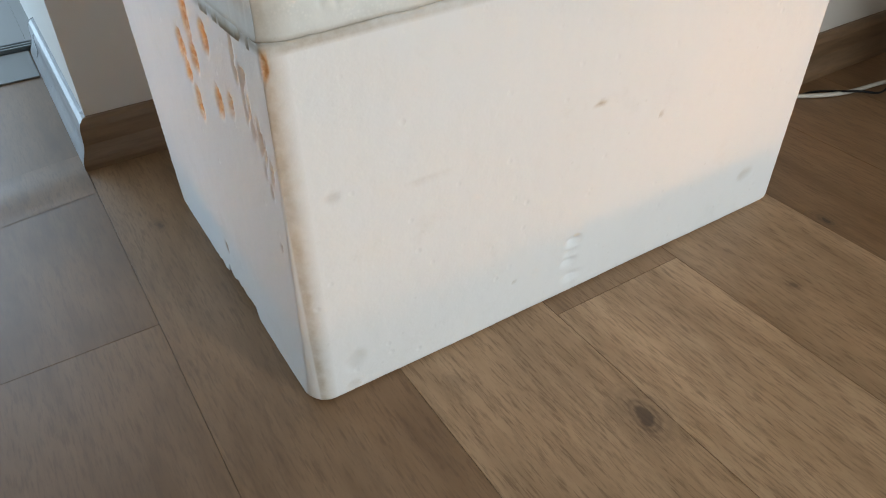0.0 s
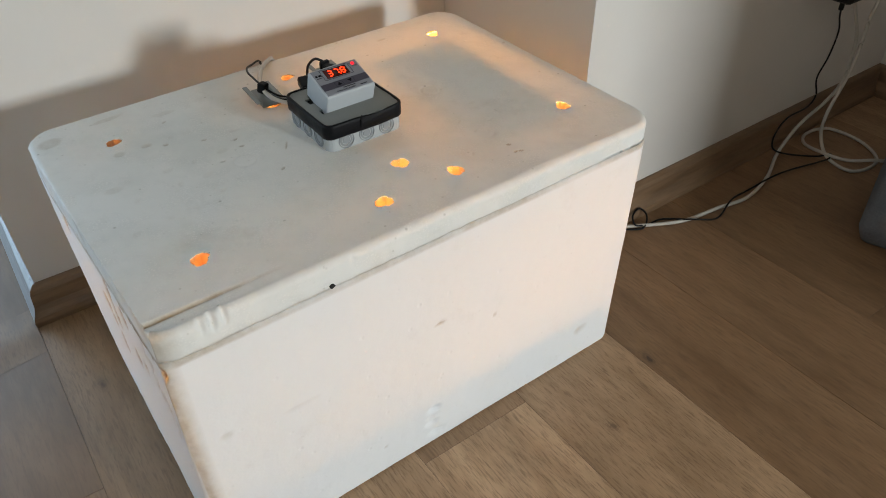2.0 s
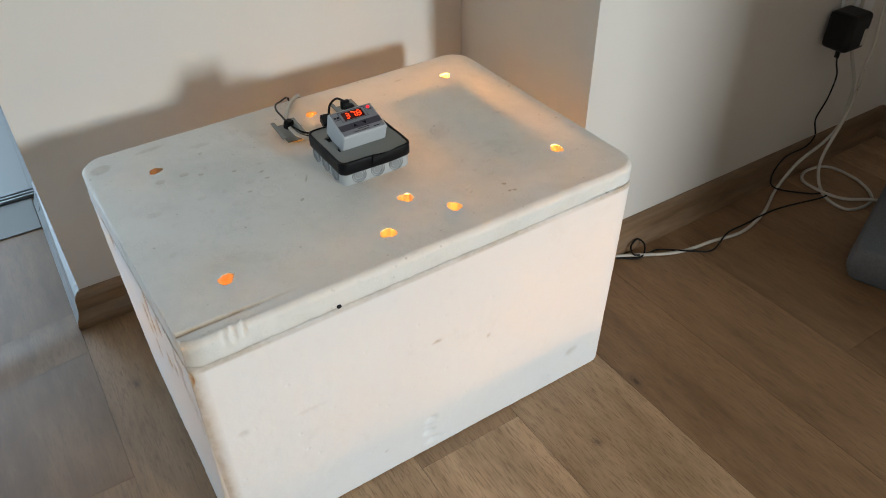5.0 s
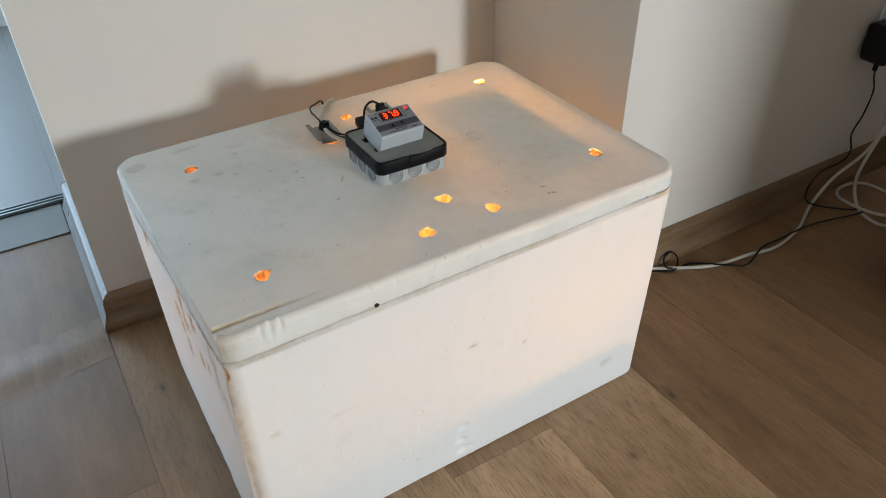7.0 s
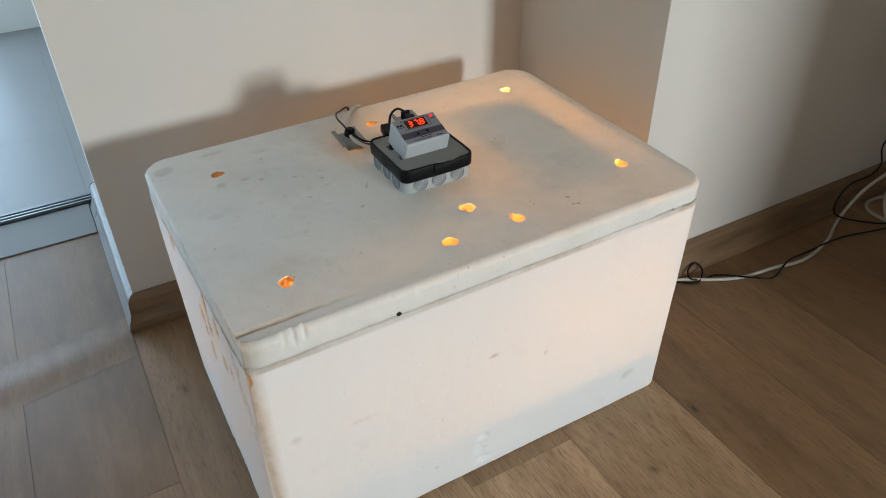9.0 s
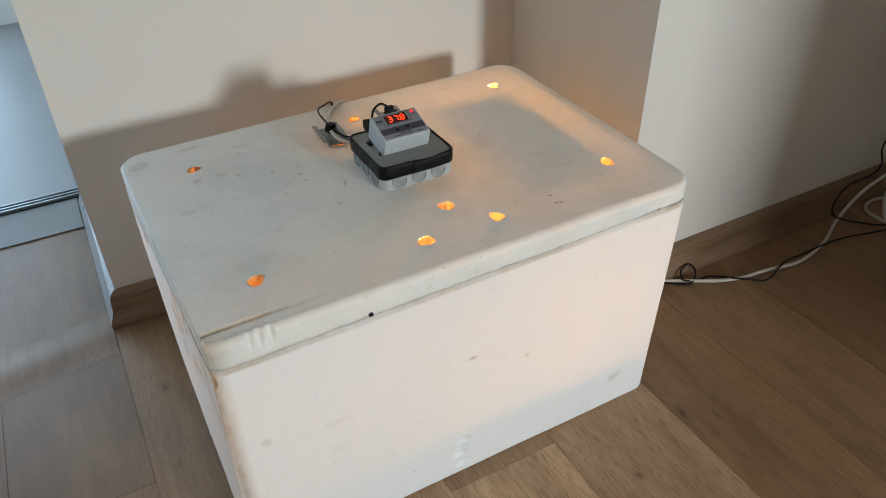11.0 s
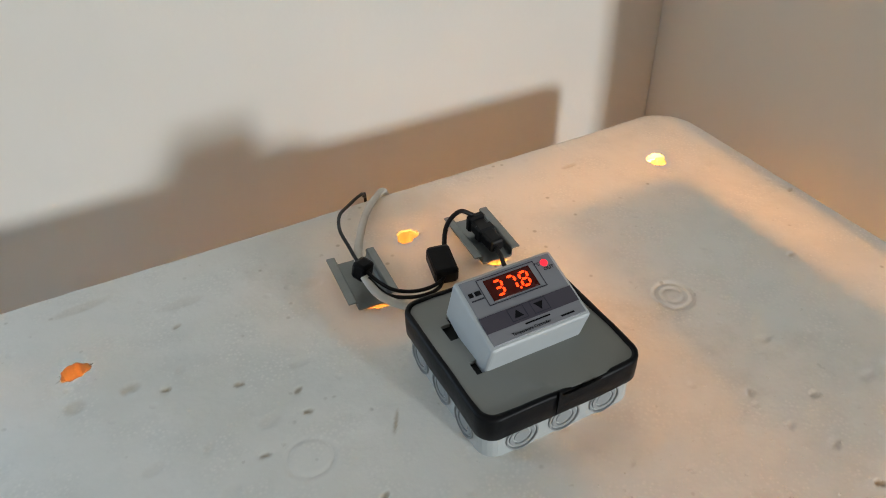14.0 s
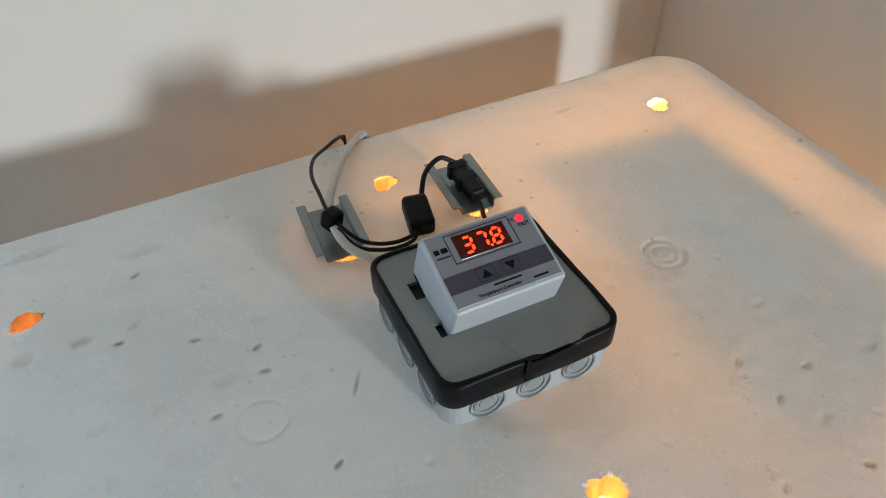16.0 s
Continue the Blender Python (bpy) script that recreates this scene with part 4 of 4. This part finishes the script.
part("lamp", disc(0.0021, 0, 0.0007, pose(0.0222, 0.0150, top)), OUT_LED, controller, "lit red lamp")
bm = bmesh.new()
for x in (-0.0072, 0.0062):
    for b in ((x - 0.0048, x + 0.0048, -0.0113, -0.0110), (x - 0.0048, x + 0.0048, -0.0039, -0.0036), (x - 0.0048, x - 0.0045, -0.0110, -0.0039), (x + 0.0045, x + 0.0048, -0.0110, -0.0039)):
        block(*b, H - 0.0001, H + 0.0002, bm=bm)
part("button_outline", bm, PALE_INK, controller)
for x, s in ((-0.0072, 1), (0.0062, -1)):
    me = mesh_of("arrow", *loft([[(x - 0.0027, -0.0075 - s * 0.0021, z), (x + 0.0027, -0.0075 - s * 0.0021, z), (x, -0.0075 + s * 0.0024, z)] for z in (H, H + 0.0002)]))
    part("arrow", me, INK, controller, "printed arrow button")
words("out_word", "OUT", 0.0030, pose(0.0232, 0.0112, H), INK, controller)
words("degree_word", "\u00b0C", 0.0028, pose(0.0182, 0.0152, H), INK, controller)
words("title_word", "Temperature Controller", 0.0023, pose(-0.0045, -0.0176, H), INK, controller)
part("print_bar", block(0.0135, 0.0215, -0.0180, -0.0171, H - 0.0002, H), INK, controller, "small printed type code")
part("print_bar", block(-0.0065, 0.0085, -0.0148, -0.0140, H - 0.0002, H), INK, controller, "small printed web address")
bm = bmesh.new()
for b in ((-0.0262, -0.0236, 0.0098, 0.0124), (-0.0226, -0.0192, 0.0098, 0.0124)):
    block(*b, H - 0.0002, H, bm=bm)
part("maker_mark", bm, INK, controller, "small dark logo")
part("print_bar", block(-0.0262, -0.0190, 0.0070, 0.0078, H - 0.0002, H), PALE_INK, controller, "small unreadable print")


# ---- rails and leads behind it ----
def rail(name_m, length, label):
    """A short piece of hat-profile mounting rail, lying open side up."""
    prof = [(-0.0175, 0.0068), (-0.0125, 0.0068), (-0.0115, 0.0060), (-0.0115, 0.0012), (-0.0105, 0.0), (0.0105, 0.0), (0.0115, 0.0012), (0.0115, 0.0060), (0.0125, 0.0068), (0.0175, 0.0068)]
    t = 0.0011
    ring = prof + [(x * 0.985, z + t) for x, z in reversed(prof)]
    rings = [[(x, y, z) for x, z in ring] for y in (-length / 2, -length / 2 + 0.0004, length / 2)]
    bm = bmesh.new()
    bm.from_mesh(mesh_of("rail", *loft(rings)))
    bmesh.ops.recalc_face_normals(bm, faces=bm.faces)
    ob = part("mounting_rail", bm, STEEL)
    ob.matrix_world = name_m
    return tagged(ob, label, "mounting rail", "rails on the foam lid")


rail(pose(0.2695, 0.3300, 0.3722, 0, 0, -3), 0.051, "short galvanised steel rail with leads tied through it")
rail(pose(0.3640, 0.3345, 0.3722, 0, 0, -3), 0.053, "short galvanised steel rail with a black plug in it")

grey_cable = base_of("grey_cable", pose(0, 0, 0), "flat grey mains lead running over the lid to the controller", "cable")
cable("sheath", [(0.300, 0.268, 0.378), (0.288, 0.284, 0.377), (0.272, 0.300, 0.382), (0.268, 0.318, 0.386), (0.271, 0.338, 0.388), (0.283, 0.366, 0.384), (0.300, 0.398, 0.378), (0.318, 0.421, 0.374), (0.330, 0.432, 0.365), (0.334, 0.438, 0.30), (0.336, 0.440, 0.10)], 0.0024, GREY_CABLE, grey_cable, "", 1.25)
black_cable = base_of("black_cable", pose(0, 0, 0), "thin black twin lead with a knotted connector on the lid", "cable")
cable("wire", [(0.321, 0.306, 0.380), (0.315, 0.300, 0.379), (0.303, 0.297, 0.379), (0.290, 0.299, 0.380), (0.279, 0.305, 0.383), (0.271, 0.318, 0.388), (0.268, 0.332, 0.391), (0.269, 0.350, 0.390), (0.271, 0.374, 0.388), (0.279, 0.397, 0.384), (0.293, 0.415, 0.378), (0.306, 0.428, 0.3745), (0.313, 0.438, 0.366), (0.316, 0.443, 0.34), (0.318, 0.444, 0.12)], 0.0013, BLACK_RUBBER, black_cable)
cable("wire", [(0.318, 0.305, 0.377), (0.312, 0.297, 0.3765), (0.301, 0.294, 0.377), (0.288, 0.2955, 0.3785), (0.276, 0.302, 0.381), (0.269, 0.316, 0.387)], 0.0013, BLACK_RUBBER, black_cable)
bm = block(-0.006, 0.006, -0.005, 0.006, 0, 0.013, 0.0025, 2)
knot = part("knot", bm, TAPE, black_cable, "black knot of tape")
knot.matrix_local = pose(0.268, 0.325, 0.382, 10, 5, 30)

sensor_cable = base_of("sensor_cable", pose(0, 0, 0), "short black lead with a taped connector on the lid", "cable")
taped = part("connector", block(-0.0085, 0.0085, -0.0135, 0.0135, 0, 0.013, 0.003, 2), TAPE, sensor_cable, "taped black connector block")
taped.matrix_local = pose(0.3225, 0.3150, 0.3735, 8, 0, -10)
cable("wire", [(0.328, 0.323, 0.380), (0.338, 0.338, 0.391), (0.352, 0.345, 0.395), (0.362, 0.343, 0.390)], 0.0017, BLACK_RUBBER, sensor_cable)
plug = part("plug", block(-0.0055, 0.0055, -0.017, 0.017, 0, 0.010, 0.002, 2), BLACK_RUBBER, sensor_cable, "small black plug")
plug.matrix_local = pose(0.3645, 0.330, 0.377, 4, 0, 3)
part("collar", block(-0.0068, 0.0068, -0.004, 0.004, -0.001, 0.0115, 0.0015, 1), BLACK_RUBBER, plug)
part("collar", block(-0.0068, 0.0068, 0.010, 0.016, -0.001, 0.0125, 0.0015, 1), BLACK_RUBBER, plug)
cable("wire", [(0.364, 0.314, 0.380), (0.363, 0.304, 0.379), (0.359, 0.292, 0.380), (0.356, 0.270, 0.379)], 0.0016, BLACK_RUBBER, sensor_cable)

# ---- leads and adapter beside the wall ----
white_cable = base_of("white_cable", pose(0, 0, 0), "white mains lead running along the floor beside the skirting board", "cable")
cable("sheath", [(0.66, 0.30, 0.004), (0.74, 0.225, 0.004), (0.829, 0.178, 0.004), (0.917, 0.131, 0.004), (1.003, 0.117, 0.004), (1.076, 0.106, 0.004), (1.161, 0.125, 0.005), (1.240, 0.160, 0.010), (1.290, 0.160, 0.058), (1.364, 0.160, 0.084), (1.405, 0.160, 0.114), (1.411, 0.160, 0.154), (1.397, 0.160, 0.216), (1.372, 0.172, 0.285), (1.368, 0.180, 0.37), (1.372, 0.184, 0.46)], 0.0033, WHITE_CABLE, white_cable)
looped_cable = base_of("looped_cable", pose(0, 0, 0), "white lead lying in a loose loop on the floor", "cable")
cable("sheath", [(1.378, 0.150, 0.47), (1.374, 0.140, 0.36), (1.366, 0.130, 0.303), (1.359, 0.130, 0.265), (1.361, 0.130, 0.217), (1.355, 0.130, 0.161), (1.322, 0.130, 0.081), (1.322, 0.124, 0.032), (1.311, 0.093, 0.006), (1.305, 0.044, 0.004), (1.345, 0.026, 0.004), (1.392, 0.038, 0.004), (1.424, 0.092, 0.004), (1.419, 0.159, 0.004), (1.366, 0.176, 0.004), (1.326, 0.155, 0.004), (1.311, 0.100, 0.012), (1.332, 0.062, 0.008), (1.379, 0.018, 0.011), (1.44, -0.06, 0.004), (1.50, -0.20, 0.004)], 0.0033, WHITE_CABLE, looped_cable)
adapter_cable = base_of("adapter_cable", pose(0, 0, 0), "thin black adapter cord on the floor with a small curl", "cable")
cable("sheath", [(0.70, 0.27, 0.003), (0.77, 0.215, 0.003), (0.815, 0.180, 0.003), (0.850, 0.158, 0.003), (0.874, 0.172, 0.012), (0.868, 0.186, 0.022), (0.845, 0.180, 0.018), (0.842, 0.166, 0.008), (0.870, 0.160, 0.003), (0.899, 0.155, 0.003), (0.940, 0.113, 0.009), (0.981, 0.099, 0.003), (1.039, 0.115, 0.009), (1.092, 0.118, 0.006), (1.188, 0.114, 0.009), (1.300, 0.090, 0.008), (1.318, 0.096, 0.012), (1.300, 0.113, 0.004), (1.239, 0.160, 0.014), (1.241, 0.178, 0.034), (1.276, 0.182, 0.066), (1.341, 0.182, 0.070), (1.363, 0.182, 0.090), (1.348, 0.184, 0.132), (1.366, 0.184, 0.172), (1.372, 0.184, 0.221), (1.340, 0.176, 0.262), (1.312, 0.165, 0.295)], 0.0017, BLACK_RUBBER, adapter_cable)
adapter = base_of("power_adapter", pose(1.330, PIER_Y, 0.335), "black plug-in power adapter in a wall socket", "power adapter")
part("case", block(-0.031, 0.031, -0.062, -0.008, -0.037, 0.034, 0.009, 3), BLACK_RUBBER, adapter)
part("rating_label", block(0.012, 0.025, -0.0626, -0.0615, -0.028, 0.004), LABEL, adapter, "pale rating label")
part("strain_relief", disc(0.0045, -0.050, -0.035, pose(-0.018, -0.042, 0)), BLACK_RUBBER, adapter)
socket = base_of("wall_socket", pose(1.372, PIER_Y, 0.358), "white wall socket plate", "socket")
part("plate", block(-0.030, 0.078, -0.0078, -0.0005, -0.040, 0.040, 0.003, 2), WHITE, socket)
part("socket_cup", disc(0.024, 0.0075, 0.016, pose(0.030, 0, 0, 90)), WHITE, socket)


def cloth_heap():
    """A grey cloth-covered foot of furniture with rounded, slightly uneven sides."""
    rings = []
    for k in range(9):
        t = k / 8
        grow = 0.008 * math.sin(math.pi * t)
        ring = []
        for x, y in rounded_loop(-0.085 - grow, 0.22, -0.15, 0.045 + grow, 0.02, 5):
            w = 0.003 * noise.noise(Vector((x * 20, y * 20, t * 4)))
            ring.append((x + w, y + w, 0.002 + 0.068 * t))
        rings.append(ring)
    return mesh_of("cushion", *loft(rings), smooth=True)


heap = part("grey_bag", cloth_heap(), CLOTH)
heap.matrix_world = pose(1.216, -0.098, 0, 0, 0, 20)
tagged(heap, "dark grey cloth-covered bag standing on the floor", "bag")

# ---- floor planks ----
def plank_mesh(x0, x1, y0, y1, tone):
    g, c = 0.00018, 0.00030
    top = [(x0 + g + c, y0 + g + c, 0), (x1 - g - c, y0 + g + c, 0), (x1 - g - c, y1 - g - c, 0), (x0 + g + c, y1 - g - c, 0)]
    side = [(x0 + g, y0 + g, -0.0003), (x1 - g, y0 + g, -0.0003), (x1 - g, y1 - g, -0.0003), (x0 + g, y1 - g, -0.0003)]
    low = [(x, y, -0.0007) for x, y, z in side]
    me = mesh_of("plank", *loft([low, side, top], False, True))
    me.attributes.new("tone", "FLOAT", "POINT").data.foreach_set("value", [tone] * len(me.vertices))
    return me


EDGES = [X_LEFT - 0.02, -1.466, -1.293, -1.119, -0.946, -0.773, -0.600, -0.428, -0.256, -0.078, 0.096, 0.265, 0.433, 0.617, 0.783, 0.957, 1.130, 1.304, 1.478, X_RIGHT]
JOINTS = {8: 0.197, 9: 0.62, 10: -0.45, 11: -0.012, 12: 0.50, 13: -0.62, 14: 0.30, 15: -0.20}
# tones also hold the light's fall: bright before the box, dark beside it
LIT_TONES = {6: (0.22, 0.20), 7: (0.20, 0.22), 8: (0.17, 0.24), 9: (0.24, 0.38), 10: (0.90, 0.90), 11: (0.60, 1.0), 12: (0.78, 0.78), 13: (0.42, 0.42), 14: (0.36, 0.36), 15: (0.32, 0.32), 16: (0.34, 0.34)}  # beyond the joint, and before it
rng = random.Random(4)
for c in range(len(EDGES) - 1):
    y = JOINTS.get(c, rng.uniform(-0.6, 0.6)) - 1.22 * 4
    while y < Y_FAR:
        a, b = max(y, Y_FRONT), min(y + 1.22, Y_FAR)
        if b - a > 0.01:
            # past the door track the next room's planks are painted pale for daylight
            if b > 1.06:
                part("plank", plank_mesh(EDGES[c], EDGES[c + 1], max(a, 1.05), b, 0.5), DAYLIT_PLANK, floor)
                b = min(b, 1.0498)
            if b - a < 0.01:
                y += 1.22
                continue
            tone = LIT_TONES[c][0 if a > JOINTS.get(c, 0) - 0.1 else 1] if c in LIT_TONES and -1.5 < a < 1 else rng.uniform(0.15, 0.75)
            part("plank", plank_mesh(EDGES[c], EDGES[c + 1], a, b, tone), PLANK, floor)
        y += 1.22
